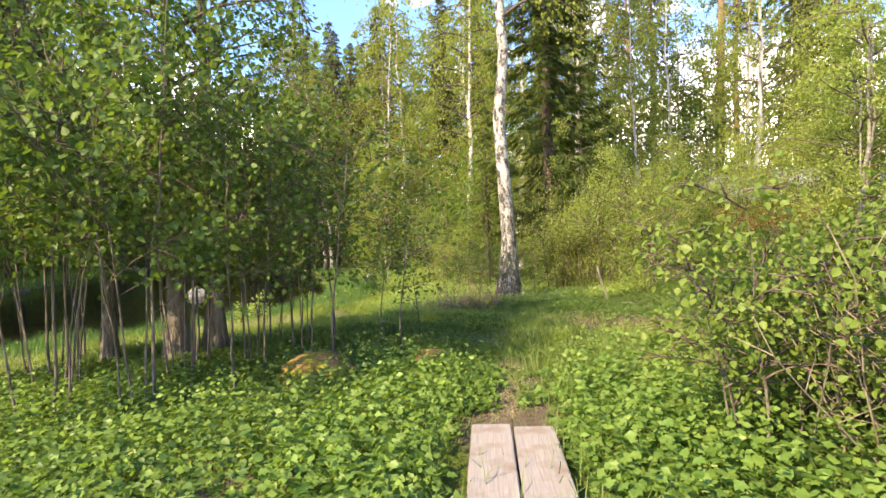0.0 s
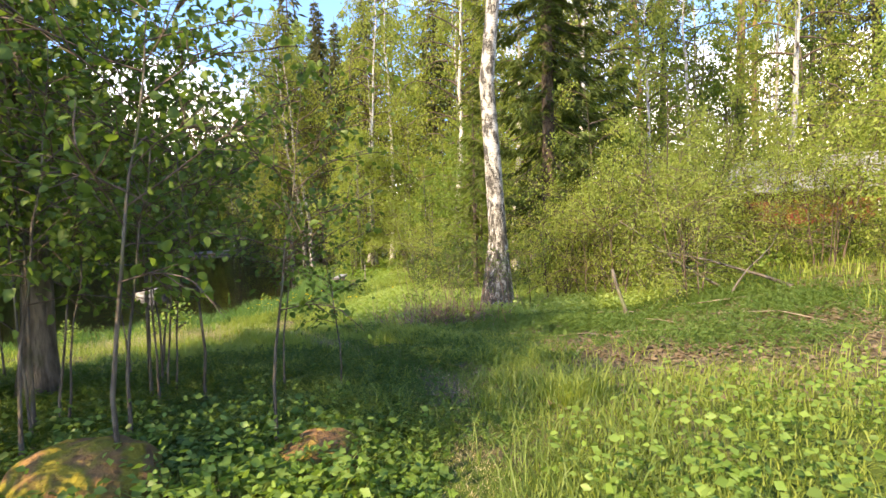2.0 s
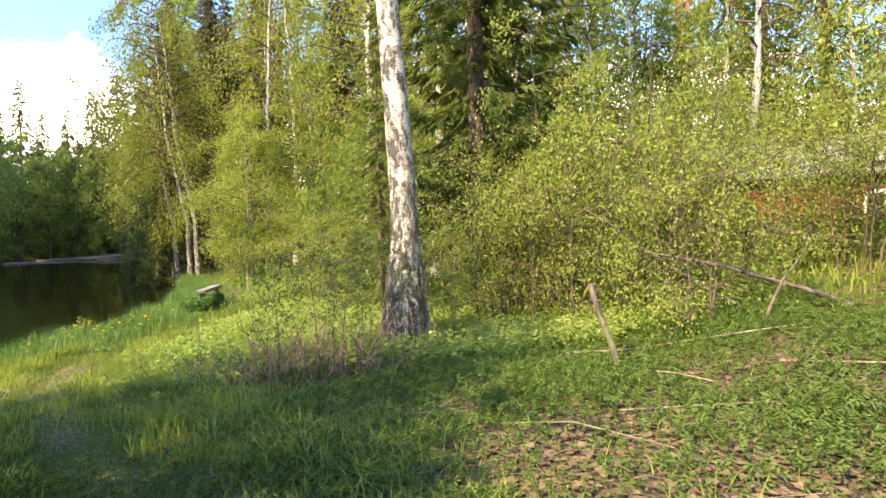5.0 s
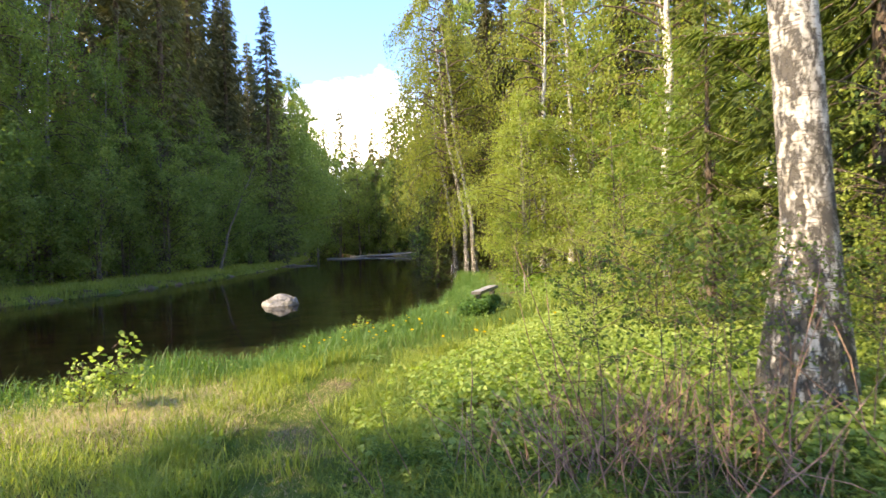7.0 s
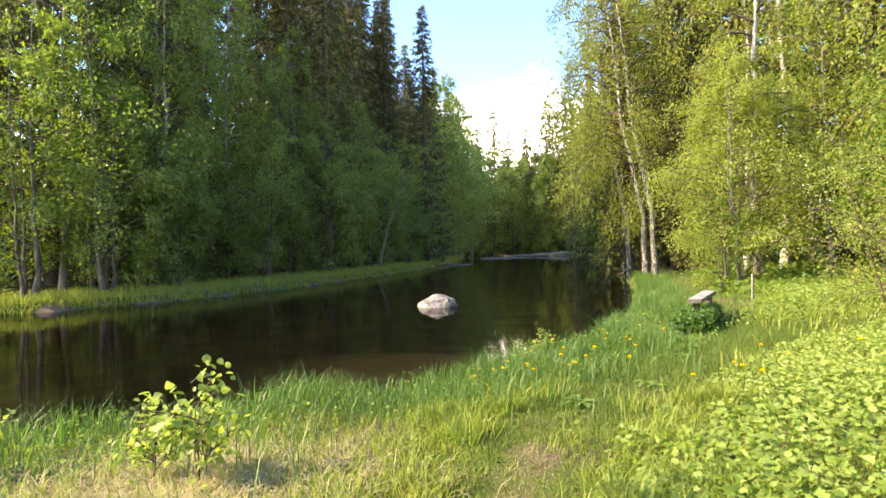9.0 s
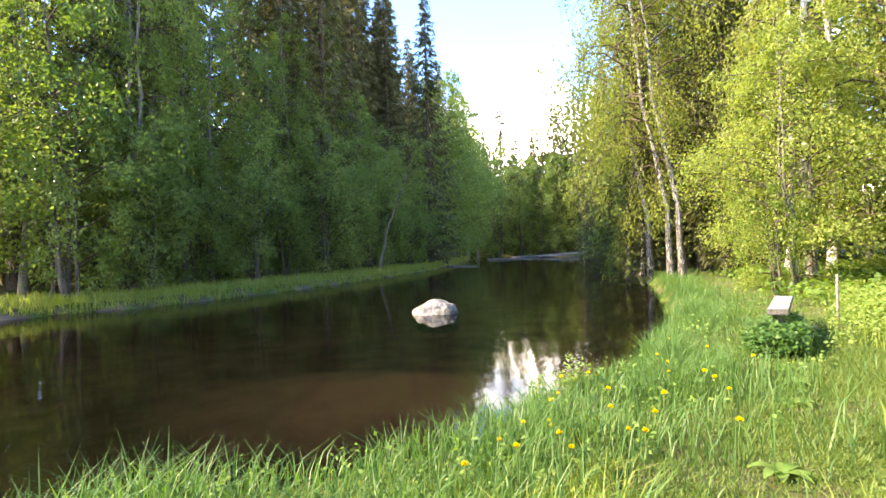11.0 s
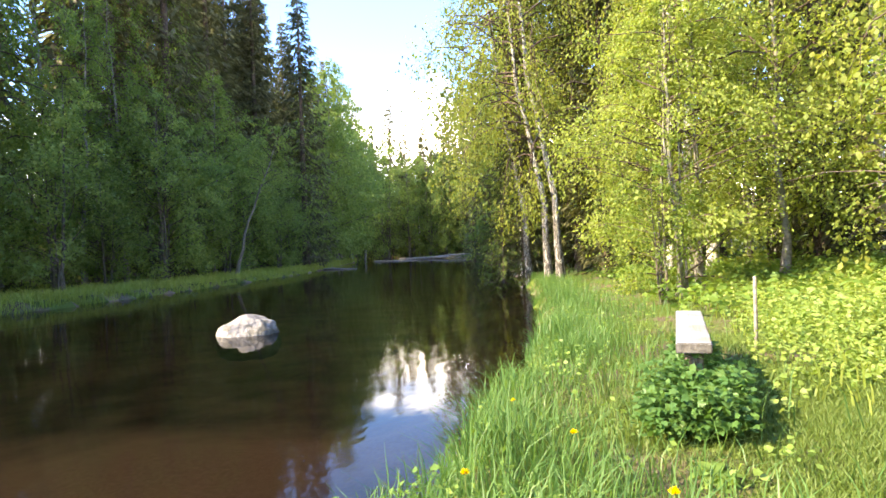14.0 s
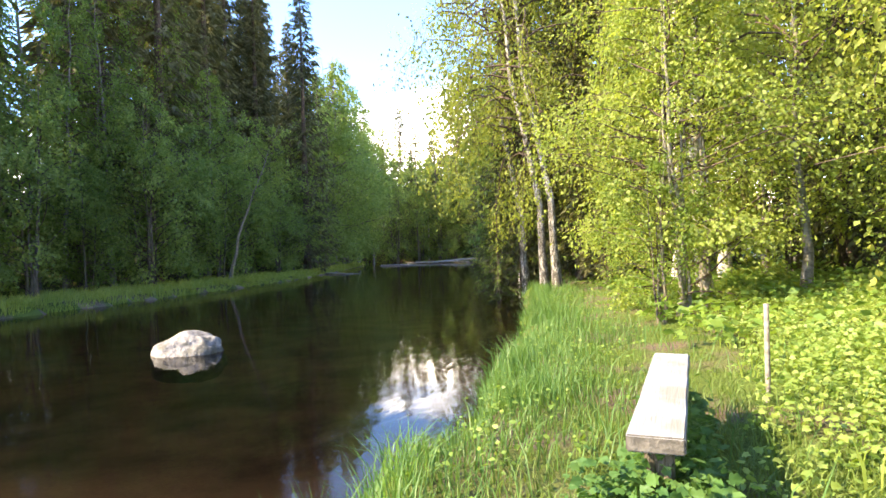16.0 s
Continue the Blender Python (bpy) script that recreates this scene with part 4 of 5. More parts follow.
# one meadow; past y 19.5 a duller blade stands in for dimmer light
gx1, gy1 = scatter(480000, -8, 7, 5.4, 33, meadow)
for far, mat, label in ((False, M_GRASS, "lush sunlit meadow grass along the footpath"), (True, M_DULLGRASS, "green meadow grass on the slope by the bench, toned dimmer")):
    mx, my = gx1[(gy1 > 19.5) == far], gy1[(gy1 > 19.5) == far]
    lo, hi = (0.5, 1.7) if far else (0.3, 0.9)
    blades("meadow_grass", label, mx, my, 0.055 + 0.14 * step(lo, hi, path_far(mx, my)) * (0.35 + 1.1 * patchy(mx, my, 1.4, 2)), 0.009, mat, 1.1)
lx, ly = scatter(420000, -5.5, 2.5, 7.5, 30, lambda x, y: (dry1(x, y) > 0.4) * np.exp(-(path_far(x, y) / np.where(y > 18, 1.0, 0.6)) ** 2) * np.where((path_far(x, y) < 0.22) & (y < 18.5), 0.05 + 0.25 * patchy(x, y, 0.5, 4), 1))
lawn("path_grass", "short trodden green grass on the footpath", lx, ly, 0.065, 0.012, M_DULLGRASS)
px, py = scatter(420000, -5.5, 2.5, 6.2, 19.5, lambda x, y: np.exp(-(path_far(x, y) / 0.2) ** 2) * 0.6)
lawn("path_straw", "pale trodden dry grass on the footpath", px, py, 0.03, 0.008, M_OLDGRASS)
# taller tussocks beside the path
tx, ty = scatter(900, -6, 3, 9, 21, lambda x, y: (dry1(x, y) > 0.3) * np.exp(-((path_far(x, y) - 0.75) / 0.4) ** 2) * (1 - litter_zone(x, y)) * (1 - straw_zone(x, y)))
many = 70
tall = np.repeat(rng.uniform(0.16, 0.36, len(tx)), many)
reach = np.repeat(rng.uniform(0.06, 0.14, len(tx)), many)
blades("tussock_grass", "taller grass tussocks beside the footpath", np.repeat(tx, many) + rng.normal(0, 1, len(tall)) * reach, np.repeat(ty, many) + rng.normal(0, 1, len(tall)) * reach, tall, 0.010, M_GRASS, 0.9)
# tall grass at the water's edge
gx2, gy2 = scatter(300000, -12, -1, 11, 50, lambda x, y: (dry1(x, y) > 0.05) * np.exp(-np.clip(dry1(x, y) - np.where((y > 18.5) & (y < 24.5), 1.3, 0.5), 0, 9) / 0.55) * np.clip(1.3 - np.abs(y - 22) / 30, 0.1, 1) * (0.5 + 0.5 * patchy(x, y, 1.6)))
blades("bank_grass", "tall fresh green grass leaning over the river's edge", gx2, gy2, 0.20 + 0.34 * patchy(gx2, gy2, 1.7, 4), 0.010, M_TALLGRASS, 0.75)
hx, hy = scatter(7000, -11, -2, 13, 44, lambda x, y: (dry1(x, y) > 0.2) * np.exp(-((dry1(x, y) - 1.0) / 0.9) ** 2) * patchy(x, y, 2.0, 1))
herbs("bank_herbs", "small-leaved green herbs in the bank grass", hx, hy, 0.30, 0.05, M_HERB, "small", 6)
# grass strip on the far bank
gy3 = 14 + 146 * rng.uniform(0, 1, 44000) ** 1.7
dd = 4.6 * rng.uniform(0, 1, len(gy3)) ** 1.6 - 0.02
gx3 = bank_x(FAR_BANK, gy3) - dd
blades("far_bank_grass", "shaded green grass strip on the far bank", gx3, gy3, np.where(dd < 0.8, 0.5, 0.42), 0.03, M_GRASS, 0.7)
# grass of the wider slope
gx4, gy4 = scatter(52000, -4, 18, 8, 48, lambda x, y: (dry1(x, y) > 3) * (np.hypot(x, y - 14) > 7) * (0.35 + 0.65 * patchy(x, y, 0.8)))
blades("slope_grass", "long green grass among the trees", gx4, gy4, 0.30, 0.02, M_GRASS, 0.6)
# broad-leaved herbs by the start
hx, hy = scatter(48000, -8.5, 6.5, -1.5, 10.2, lambda x, y: np.clip(1.6 - np.hypot((x + 0.8) / 6.2, (y - 5.2) / 4.6), 0, 1) * (path_far(x, y) > np.where(y < 6.4, 0.42, 0.1)) * np.where(x < 0.9, 1 - step(8.2, 10.2, y + 0.5 * np.sin(x)), 1 - step(5.8, 7.8, y)) * 0.8)
d = path_far(hx, hy)
near = d < 1.5
herbs("ground_herbs", "dense lobed green herb leaves beside the boards", hx[near], hy[near], (0.34 - 0.12 * step(4, 9, hy[near])) * (0.45 + 0.55 * step(0.3, 1.0, d[near])), 0.062, M_HERB, "lobed", 5)
# away from the path the saplings' shade is in the leaf colour
herbs("ground_herbs", "dense broad-leaved green herbs under the saplings, darkened for shade", hx[~near], hy[~near], 0.38 - 0.12 * step(4, 9, hy[~near]), 0.054, M_SHADEHERB, "broad", 4)
hx, hy = scatter(9000, -6.5, 5.5, -0.5, 9.6, lambda x, y: (path_far(x, y) > 0.45) * patchy(x, y, 1.2, 5) * (1 - step(7.5, 9.5, y)))
herbs("ground_herbs", "taller narrow-leaved green herbs beside the boards", hx, hy, 0.46, 0.055, M_HERB, "small", 8)
# shading along the boards is painted in by the duller blade
wx, wy2 = scatter(30000, -2.6, 4.2, 3.5, 10.5, lambda x, y: np.exp(-((path_far(x, y) - 0.85) / 0.55) ** 2) * np.where(x > 0.8, 1, 0.5) * (0.3 + 0.7 * patchy(x, y, 1.3, 1)))
blades("path_side_grass", "long fresh grass beside the boards and footpath, dulled for shade", wx, wy2, 0.28, 0.008, M_DULLGRASS, 1.0)
# low herbs under the saplings; their shade is painted in with a darker leaf
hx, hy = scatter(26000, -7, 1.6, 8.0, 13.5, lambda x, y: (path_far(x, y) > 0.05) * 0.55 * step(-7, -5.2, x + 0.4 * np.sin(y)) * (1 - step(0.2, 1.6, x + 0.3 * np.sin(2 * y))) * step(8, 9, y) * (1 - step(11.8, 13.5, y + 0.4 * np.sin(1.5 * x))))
herbs("ground_herbs", "low green herbs under saplings, leaf colour darkened for their shade", hx, hy, 0.20, 0.06, M_THICKETLEAF, "cut", 4)
# ferny low herbs in front of the old birch, tree shade mixed into their green
hx, hy = scatter(50000, -1.2, 9, 10.5, 17.5, lambda x, y: (path_far(x, y) > 0.7) * (1 - 0.62 * litter_zone(x, y) ** 2) * (0.15 + 0.95 * patchy(x, y, 1.5, 1) ** 2) * step(0.2, 1.6, x + 0.55 * (y - 11)) * (1 - step(6.5, 9, x + 0.5 * np.sin(y))) * step(10.5, 12, y + 0.4 * np.sin(1.7 * x)) * (1 - step(15.8, 17.5, y + 0.4 * np.sin(1.3 * x))))
herbs("anemone_leaves", "low cut-leaved green plants over leaf litter", hx, hy, 0.10 + 0.12 * patchy(hx, hy, 1.1, 2), 0.055, M_SHADEHERB, "cut", 5)
# sunny herbs by the bench
def trodden(x, y):
    """The worn turf where people step up to the bench."""
    return np.exp(-(((x + 1.55) / 0.75) ** 2 + ((y - 25.3) / 1.7) ** 2) ** 2)


tx, ty = scatter(60000, -2.6, -0.5, 23, 27.8, trodden)
lawn("trodden_grass", "short trodden grass beside the bench", tx, ty, 0.06, 0.011, M_DULLGRASS)
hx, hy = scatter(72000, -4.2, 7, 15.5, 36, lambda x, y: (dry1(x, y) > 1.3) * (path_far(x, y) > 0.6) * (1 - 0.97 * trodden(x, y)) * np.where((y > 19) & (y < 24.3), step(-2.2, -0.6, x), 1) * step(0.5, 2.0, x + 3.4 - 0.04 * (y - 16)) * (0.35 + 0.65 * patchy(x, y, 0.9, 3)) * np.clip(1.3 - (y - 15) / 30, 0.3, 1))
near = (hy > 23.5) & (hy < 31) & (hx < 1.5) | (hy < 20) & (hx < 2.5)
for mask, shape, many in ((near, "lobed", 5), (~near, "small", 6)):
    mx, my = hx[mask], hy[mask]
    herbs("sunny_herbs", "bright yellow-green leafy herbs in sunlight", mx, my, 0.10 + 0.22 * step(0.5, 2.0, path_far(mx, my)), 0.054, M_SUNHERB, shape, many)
# weeds take the dark bank-grass green, as if shaded by the bench
hx, hy = scatter(2000, -2.9, -2.28, 24.95, 27.6, lambda x, y: np.where(y < 25.7, 0.8, 0.75 * (np.abs(x + 2.55) < 0.17)))
herbs("bench_weeds", "big-leaved green weeds under the bench, darkened for its shade", hx, hy, np.where(hy < 25.75, 0.36 + 0.10 * step(25.2, 25.6, hy), 0.36), 0.058, M_TALLGRASS, "lobed", 6)
# forest floor cover
hx, hy = scatter(18000, -6, 16, 17, 48, lambda x, y: (dry1(x, y) > 2.5) * ((y > 31) | (x > 5.5)) * (0.3 + 0.7 * patchy(x, y, 0.6)))
herbs("undergrowth", "green undergrowth among the trees", hx, hy, 0.45, 0.16, M_HERB, "small", 4)

# ---- leaf litter and dry stems ----
lx, ly = scatter(42000, -1, 9.5, 9, 17.5, lambda x, y: (path_far(x, y) > 0.4) * (0.25 + 0.75 * litter_zone(x, y)))
n = len(lx)
a = rng.uniform(0, 6.28, n)
tagged(part("leaf_litter", leaf_mesh("leaf_litter", np.c_[lx, ly, terrain(lx, ly) + rng.uniform(0.005, 0.03, n)], np.c_[np.cos(a), np.sin(a), rng.normal(0, 0.12, n)], rng.uniform(0.03, 0.09, n), M_DRY, "broad", 2.0)), "brown dry leaves lying on the soil", "leaf litter", "", "stuff")
straws = []
lx, ly = scatter(1500, -0.5, 9.5, 10, 17, lambda x, y: 0.08 + 0.75 * litter_zone(x, y))
for x, y in zip(lx, ly):
    a, L = rng.uniform(0, 6.28), rng.uniform(0.2, 0.8)
    p = bent((x, y, z_at(x, y) + 0.02), (math.cos(a), math.sin(a), 0.0), L, 3, 0.08)
    p[:, 2] = terrain(p[:, 0], p[:, 1]) + 0.012 + rng.uniform(0, 0.03, 3)
    straws.append((p, np.linspace(0.0045, 0.002, 3), 3))
tagged(part("dry_straw", tubes_mesh("dry_straw", straws, M_STRAW)), "pale dry plant stems lying flat", "dry straw", "", "stuff")
brush = []
for i in range(330):
    x, y = 1.05 + rng.normal(0, 0.6), 15.7 + rng.normal(0, 0.4)
    L = rng.uniform(0.3, 0.9) if i > 26 else rng.uniform(0.9, 1.7)
    p = bent((x, y, z_at(x, y) - 0.03), (rng.normal(0, 0.45), rng.normal(0, 0.45), 1.0 if i % 3 else 0.5), L, 5, 0.12)
    brush.append((p, np.linspace(0.007 if i < 26 else 0.0055, 0.002, 5), 4))
tagged(part("dry_brushwood", tubes_mesh("dry_brushwood", brush, M_DEADSTEM)), "heap of thin brown dead stems at the birch", "brushwood", "", "stuff")
# straw-coloured strip of old grass on the river bank
ox, oy = scatter(44000, -8, -2.5, 14.5, 19.5, lambda x, y: (dry1(x, y) > 0.4) * straw_zone(x, y))
blades("old_grass", "matted pale dry grass on the bank", ox, oy, 0.13, 0.007, M_OLDGRASS, 2.6)


def flower(x, y):
    """A dandelion: a thin stalk and a round head of petals."""
    root = thing("dandelion", "yellow dandelion in the bank grass", "flower", "dandelions on the bank")
    h = rng.uniform(0.22, 0.42)
    part("stalk", tubes_mesh("dandelion_stalk", [(bent((0, 0, 0), (0.05, 0.02, 1), h, 4, 0.05), np.full(4, 0.003), 5)], M_STALK), root)
    n = 34
    a = np.arange(n) * 2.4
    r = np.sqrt(np.arange(n) / n)
    head = np.c_[0 * a + 0.05 * h, 0 * a + 0.02 * h, 0 * a + h]
    part("head", leaf_mesh("dandelion_head", head, np.c_[np.cos(a) * r, np.sin(a) * r, 0.75 - 0.6 * r], np.full(n, 0.026), M_FLOWER, "small", 0.5), root)
    return stand(root, x, y)


dandelion = flower(-3.6, 20.3)
for x, y in ((-3.9, 20.9), (-3.5, 21.2), (-3.75, 21.9), (-3.2, 21.6), (-4.1, 22.4), (-2.9, 22.3), (-3.4, 22.8), (-3.1, 20.6), (-2.6, 21.0), (-1.5, 21.2), (-1.2, 20.6), (-1.3, 22.4), (-3.7, 23.6), (-4.0, 20.2), (-3.3, 24.4), (-3.9, 25.2), (-0.6, 21.6), (-3.9, 19.6), (-2.7, 23.5), (-3.95, 20.55), (-3.8, 20.7), (-3.65, 20.5), (-4.05, 21.3), (-3.3, 20.9), (-3.15, 21.15), (-3.45, 20.15), (-3.7, 19.9), (-1.75, 20.2), (-1.4, 20.9), (-4.2, 21.8), (-4.3, 22.1), (-4.15, 22.7), (-3.05, 22.6), (-2.75, 22.0), (-1.0, 22.1), (-0.3, 22.6), (-3.5, 23.2)):
    again(dandelion, x, y, rng.uniform(0, 6), rng.uniform(0.75, 1.15))


def dock(x, y, turn=0.0, s=1.0):
    """A dock: a rosette of long broad leaves."""
    root = thing("dock_plant", "dock plant with big broad green leaves in grass", "plant", "dock plants on the bank")
    for i in range(9):
        a, e = i * 2.4, rng.uniform(0.35, 1.0)
        k, L, w = np.linspace(0, 1, 6), rng.uniform(0.22, 0.36), rng.uniform(0.05, 0.075)
        out = np.array((math.cos(a), math.sin(a), 0))
        mid = np.outer(k * L, out) + np.outer(L * (e * k - 0.9 * k ** 2.2 * e), (0, 0, 1)) + (0, 0, 0.02)
        half = np.outer(w * np.sin(np.pi * np.clip(k, 0.06, 0.97)) ** 0.7, np.cross(out, (0, 0, 1)))
        v = np.concatenate([mid - half + (0, 0, 0.012), mid, mid + half + (0, 0, 0.012)])
        q = [(j + 6 * b, j + 1 + 6 * b, j + 7 + 6 * b, j + 6 + 6 * b) for b in (0, 1) for j in range(5)]
        part("leaf", mesh_of("dock_leaf", v, np.array(q).ravel(), np.full(10, 4), [M_HERB], None, True), root)
    return stand(root, x, y, turn, s)


big_dock = dock(-2.35, 20.95, 0, 0.65)
for x, y, s in ((-2.75, 19.75, 0.7), (-2.3, 22.6, 0.6), (-2.35, 23.6, 0.65), (-1.95, 19.9, 0.7), (-2.5, 24.5, 0.6), (-3.3, 18.4, 0.7)):
    again(big_dock, x, y, rng.uniform(0, 6), s)


# ---- hewn and found things ----


def box_mesh(name, sx, sy, sz, mat, bevel=0.006, rough=0.0, cuts=0, ends=None):
    """A sawn block with worn edges, its middle at the origin."""
    bm = bmesh.new()
    bmesh.ops.create_cube(bm, size=1.0)
    bmesh.ops.scale(bm, vec=(sx, sy, sz), verts=bm.verts)
    if cuts:
        long = [e for e in bm.edges if abs((e.verts[0].co - e.verts[1].co).y) > sy * 0.9]
        bmesh.ops.subdivide_edges(bm, edges=long, cuts=cuts)
    bmesh.ops.bevel(bm, geom=[e for e in bm.edges if e.is_manifold and e.calc_face_angle(0) > 0.5], offset=bevel, segments=2, affect="EDGES")
    if rough:
        for v in bm.verts:
            v.co += Vector((noise.noise(v.co * 5 + Vector((i * 7, 0, 0))) for i in range(3))) * rough
    if ends:
        bm.normal_update()
        for f in bm.faces:
            f.material_index = 1 if abs(f.normal.y) > 0.8 else 0
    me = bpy.data.meshes.new(name)
    bm.to_mesh(me)
    bm.free()
    me.materials.append(mat)
    if ends:
        me.materials.append(ends)
    return me


def bench():
    root = thing("bench", "grey weathered plank bench on post legs by the river", "bench")
    root.matrix_basis = pose(-2.58, 26.62, 0.0, 0, 0, 0.3)
    # the front end's shade is put into its darker end-grain colour
    plank = part("seat", box_mesh("bench_seat", 0.255, 2.12, 0.08, M_GREYWOOD, 0.008, 0.006, 8, M_SHADEDEND), root, "thick grey sun-bleached plank")
    plank.location = (0, 0, 0.445)
    for y in (-0.82, 0.82):
        leg = part("leg", box_mesh("bench_leg", 0.14, 0.13, 0.64, M_BARK, 0.012, 0.01), root, "dark wooden post")
        leg.location = (0, y, 0.105)
    for x, y in ((-0.07, -0.84), (0.07, -0.81), (-0.06, 0.81), (0.07, 0.83)):
        nail = part("nail", tubes_mesh("bench_nail", [(((x, y, 0.47), (x, y, 0.4825)), (0.006, 0.005), 8)], M_BARK), root)
    return root


bench()


def rock(name, label, sx, sy, sz, mat, seed, detail=3, category="rock"):
    """A worn boulder with broad facets."""
    bm = bmesh.new()
    bmesh.ops.create_icosphere(bm, subdivisions=detail + 1, radius=1.0)
    for v in bm.verts:
        c = v.co.copy()
        k = 1 + 0.22 * noise.noise(c * 1.1 + Vector((seed, 0, 0))) + 0.10 * noise.noise(c * 2.6 + Vector((0, seed, 0))) + 0.035 * noise.noise(c * 7)
        v.co = Vector((c.x * sx * k, c.y * sy * k, c.z * sz * k))
    for f in bm.faces:
        f.smooth = True
    me = bpy.data.meshes.new(name)
    bm.to_mesh(me)
    bm.free()
    me.materials.append(mat)
    return tagged(new(name, me), label, category)


river_rock = rock("boulder", "rounded grey granite boulder standing in the river", 0.76, 0.62, 0.54, M_ROCK, 3.3, 4)
river_rock.matrix_basis = pose(-12.2, 31.4, WATER - 0.12, 0, 0, 30)
m1 = rock("mossy_stone", "low stone with brown and yellow moss in herbs", 0.46, 0.38, 0.36, M_MOSS, 8.1)
m1.matrix_basis = pose(-1.15, 8.0, z_at(-1.15, 8.0) + 0.02, 0, 0, 20)
m2 = rock("mossy_stone", "small mossy brown hummock beside the path", 0.36, 0.3, 0.2, M_MOSS, 5.2)
m2.matrix_basis = pose(0.15, 8.3, z_at(0.15, 8.3) + 0.02, 0, 0, 70)


def boardwalk():
    root = thing("boardwalk", "two worn grey-brown planks lying on the path", "boardwalk")
    z = z_at(0.66, 4.5) + 0.05
    root.matrix_basis = pose(0.585, 3.87, z, 0.4, 0, -5.7)
    for x, L, off in ((-0.152, 3.4, 0.02), (0.150, 3.36, -0.01)):
        p = part("plank", box_mesh("path_plank", 0.285, L, 0.05, M_BOARD, 0.007, 0.008, 12, M_SHADEDEND), root)
        p.location = (x, off, 0)
    for y in (-1.3, 1.2):
        c = part("crosspiece", box_mesh("path_crosspiece", 0.62, 0.1, 0.07, M_BARK, 0.008, 0.006), root)
        c.location = (0, y, -0.065)
    return root


boardwalk()


def stick(name, label, points, r0, r1, mat, category="stick", sides=8):
    return tagged(part(name, tubes_mesh(name, [(points, np.linspace(r0, r1, len(points)), sides)], mat)), label, category)


zb = z_at(-1.83, 28.6)
stick("marker_post", "thin pale wooden post among bright herbs", ((-1.84, 28.6, zb - 0.1), (-1.835, 28.6, zb + 0.3), (-1.83, 28.6, zb + 0.88)), 0.024, 0.021, M_PALEBARK, "post")
zs = z_at(4.15, 14.2)
stick("broken_trunk", "leaning broken grey-brown stem with splintered top", ((4.25, 14.1, zs - 0.05), (4.2, 14.25, zs + 0.3), (4.13, 14.4, zs + 0.62), (4.1, 14.5, zs + 0.88)), 0.036, 0.028, M_BARK, "dead trunk")
for pts, r in ((((3.3, 14.5), (4.0, 14.9), (4.8, 15.0), (5.9, 14.4), (7.0, 14.1)), 0.022), (((4.2, 14.2), (4.5, 13.6), (4.75, 13.1)), 0.014), (((3.6, 12.9), (4.3, 12.7), (5.1, 12.4)), 0.014),
               (((2.6, 13.1), (3.1, 12.6), (3.5, 12.0)), 0.012), (((5.4, 13.4), (5.8, 12.5), (6.0, 11.8)), 0.016), (((1.6, 13.5), (2.4, 13.45), (3.0, 13.6)), 0.01)):
    p = [(x, y, z_at(x, y) + 0.06 + 0.05 * (i % 2)) for i, (x, y) in enumerate(pts)]
    stick("fallen_branch", "thin pale fallen branch on leaf litter", p, r * 0.7, r * 0.35, M_STRAW, "branch", 6)
for (x, y, a, e, L, r) in ((6.6, 15.2, 2.6, 0.65, 2.6, 0.03), (7.4, 14.6, 2.7, 0.5, 2.4, 0.035), (6.2, 14.6, 0.6, 0.75, 2.2, 0.02)):
    p = bent((x, y, z_at(x, y)), (math.cos(a), math.sin(a), e), L, 6, 0.08)
    stick("leaning_branch", "bare leaning dark branch among shrubs", p, r, r * 0.4, M_BARK, "branch")


def log(x, y, turn, L, r, label, mat=M_LOG, tilt=0.0):
    c, s = math.cos(radians(turn)), math.sin(radians(turn))
    p = [(x + (k - 0.5) * L * c, y + (k - 0.5) * L * s, WATER + 0.04 + tilt * k + 0.05 * math.sin(k * 5)) for k in np.linspace(0, 1, 7)]
    return stick("drift_log", label, p, r, r * 0.55, mat, "log", 9)


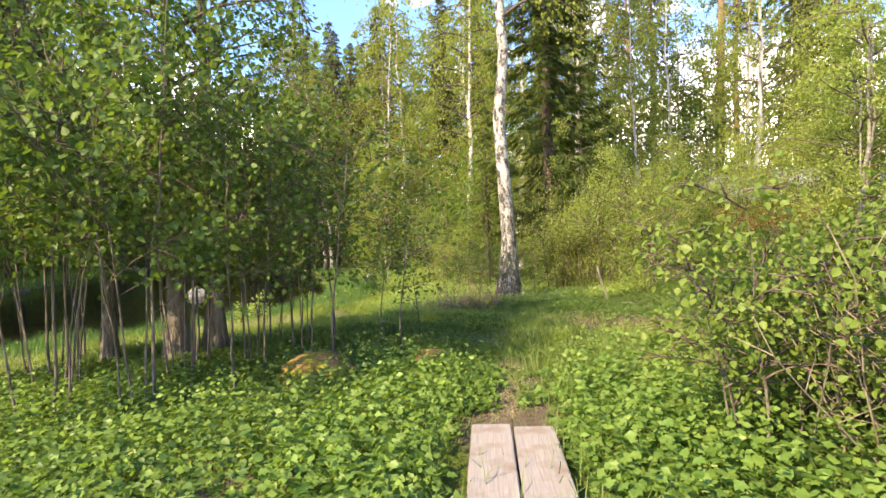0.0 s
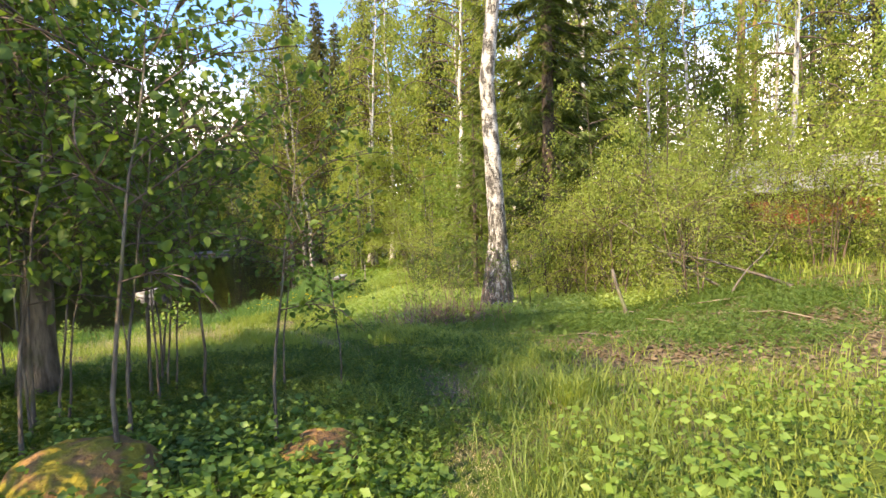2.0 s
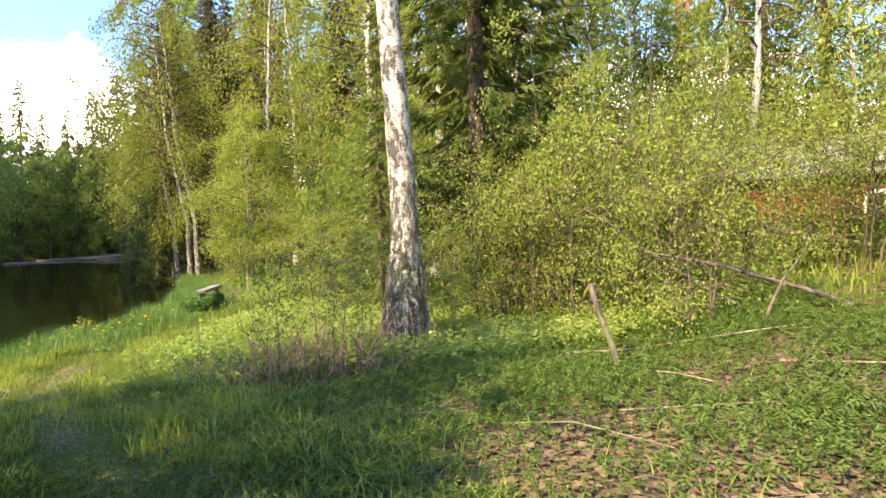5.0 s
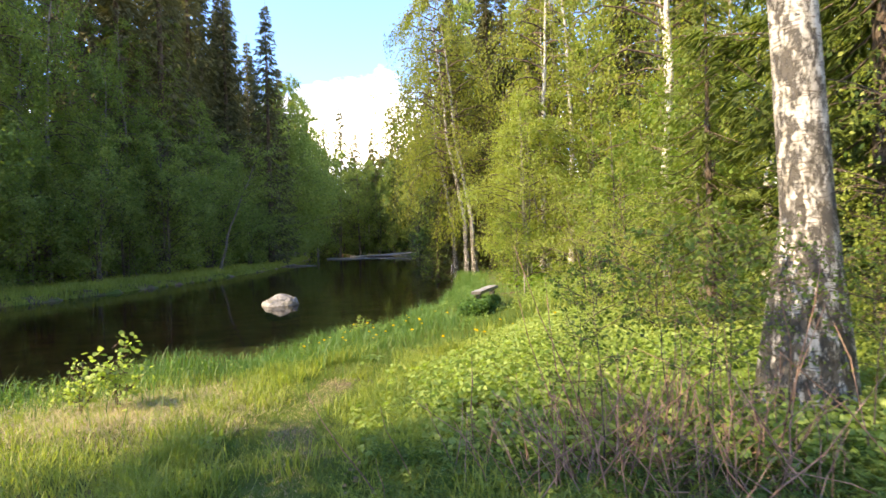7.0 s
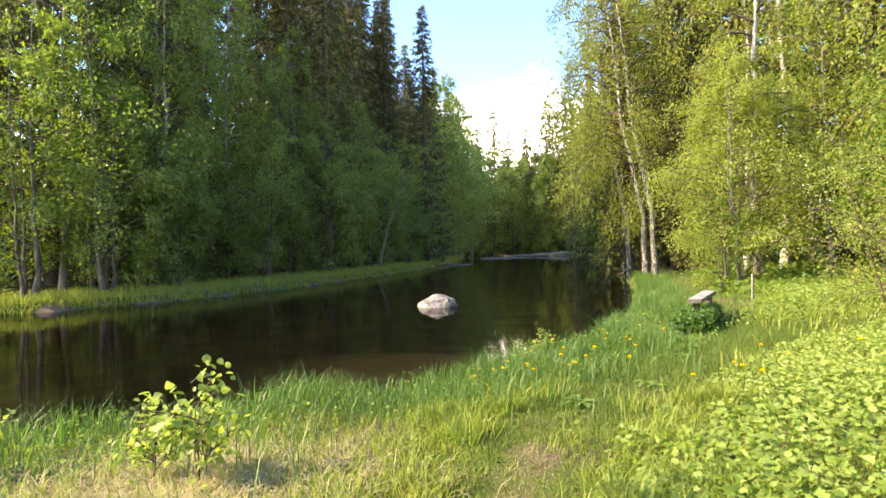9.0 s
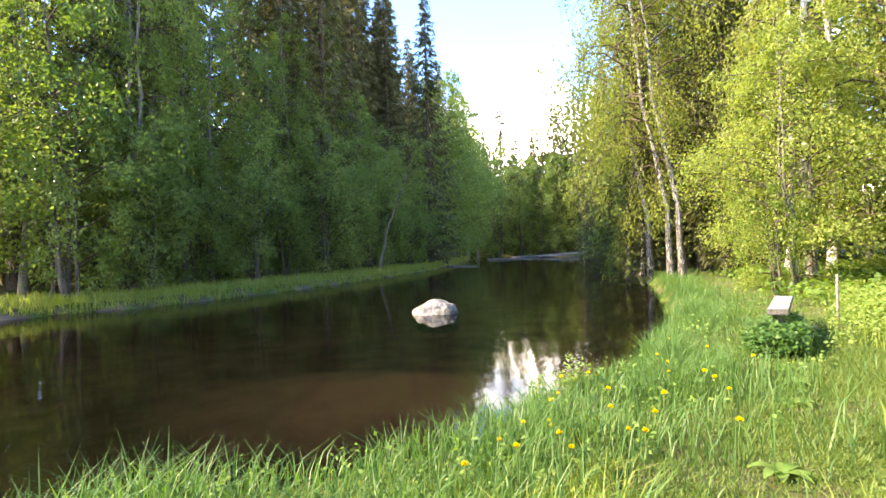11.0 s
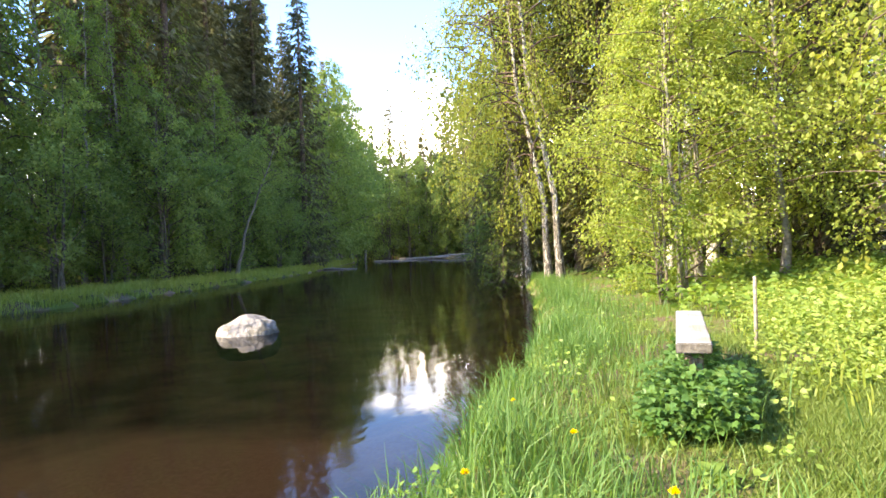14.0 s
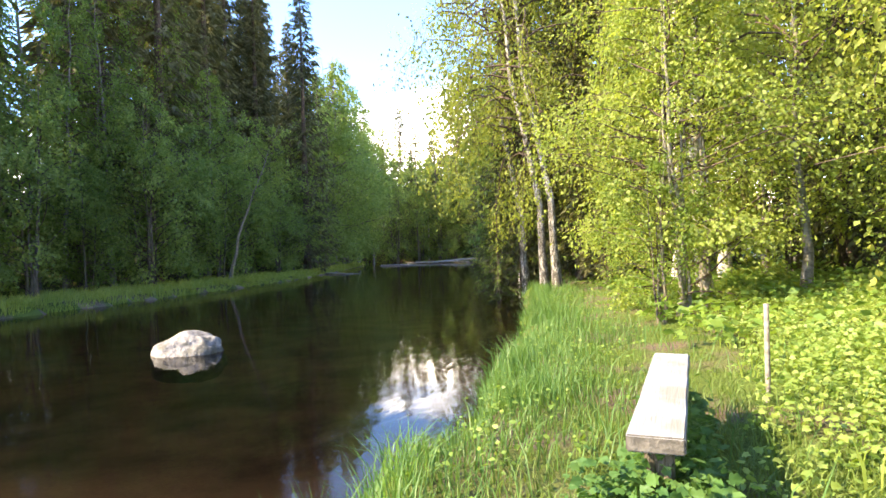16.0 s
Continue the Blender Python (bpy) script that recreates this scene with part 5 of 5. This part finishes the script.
log(-42, 119, 10, 12, 0.24, "pale fallen log across the far river", tilt=0.9)
log(-47, 116, -8, 11, 0.2, "pale fallen log across the far river", tilt=0.3)
log(-46, 103, 4, 8, 0.18, "dark drifted log in the far river")
log(-36.5, 72, -2, 4.5, 0.12, "dark drifted log by the far bank")
log(-14.4, 60.5, 150, 4.6, 0.28, "dark fallen trunk sloping into the river", M_BARK, 1.0)
log(-13.8, 57.5, 120, 3.6, 0.2, "dark fallen trunk sloping into the river", M_BARK, 0.7)

# shrub sprigs at the water's edge
sprig = broadleaf("bank_shrub", "small yellow-green sprig at the river's edge", 0.8, 0.008, 0.15, 0.28, 300, 0.07, M_TWIG, M_SUNHERB, 0.0, 4, 16, shape="broad", sides=4, category="shrub")
stand(sprig, -4.45, 16.65)
again(sprig, -4.9, 16.55, 2, 0.75)
again(sprig, -4.55, 22.2, 4, 0.5)
again(sprig, -4.35, 22.5, 1, 0.55)
again(sprig, -6.2, 15.9, 3, 0.6)


# ---- red cabin behind the shrubs ----
def cabin():
    root = thing("cabin", "red-painted wooden cabin with grey roof behind shrubs", "cabin")
    x, y = 11.2, 23.2
    root.matrix_basis = pose(x, y, z_at(12.5, 22) - 0.75, 0, 0, -38)
    L, D, Hh = 6.0, 4.0, 2.3
    part("wall", box_mesh("cabin_wall", L, D, Hh, M_REDWALL, 0.01), root).location = (L / 2, D / 2, Hh / 2)
    board = box_mesh("cabin_board", 0.045, 0.022, Hh, M_REDWALL, 0.004)
    for i in range(31):
        part("batten", board, root).location = (0.03 + i * 0.198, -0.012, Hh / 2)
    for i in range(20):
        part("batten", board, root).matrix_basis = pose(-0.012, 0.1 + i * 0.198, Hh / 2, 0, 0, 90)
    for s in (-1, 1):
        part("roof", box_mesh("cabin_roof", L + 0.8, D / 2 + 0.75, 0.06, M_ROOF, 0.01), root).matrix_basis = pose(L / 2, D / 2 + s * (D / 4 + 0.12), Hh + 0.52, -s * 27, 0, 0)
    w = part("window", box_mesh("cabin_window", 0.9, 0.05, 0.9, M_TRIM, 0.006), root)
    w.location = (4.2, -0.045, 1.35)
    for dx in (-0.2, 0.2):
        part("pane", box_mesh("cabin_pane", 0.34, 0.012, 0.74, M_PANE, 0.003), w).location = (dx, -0.027, 0)
    part("corner_board", box_mesh("cabin_corner", 0.12, 0.05, Hh, M_REDWALL, 0.005), root).location = (0.03, -0.045, Hh / 2)
    return root


cabin()
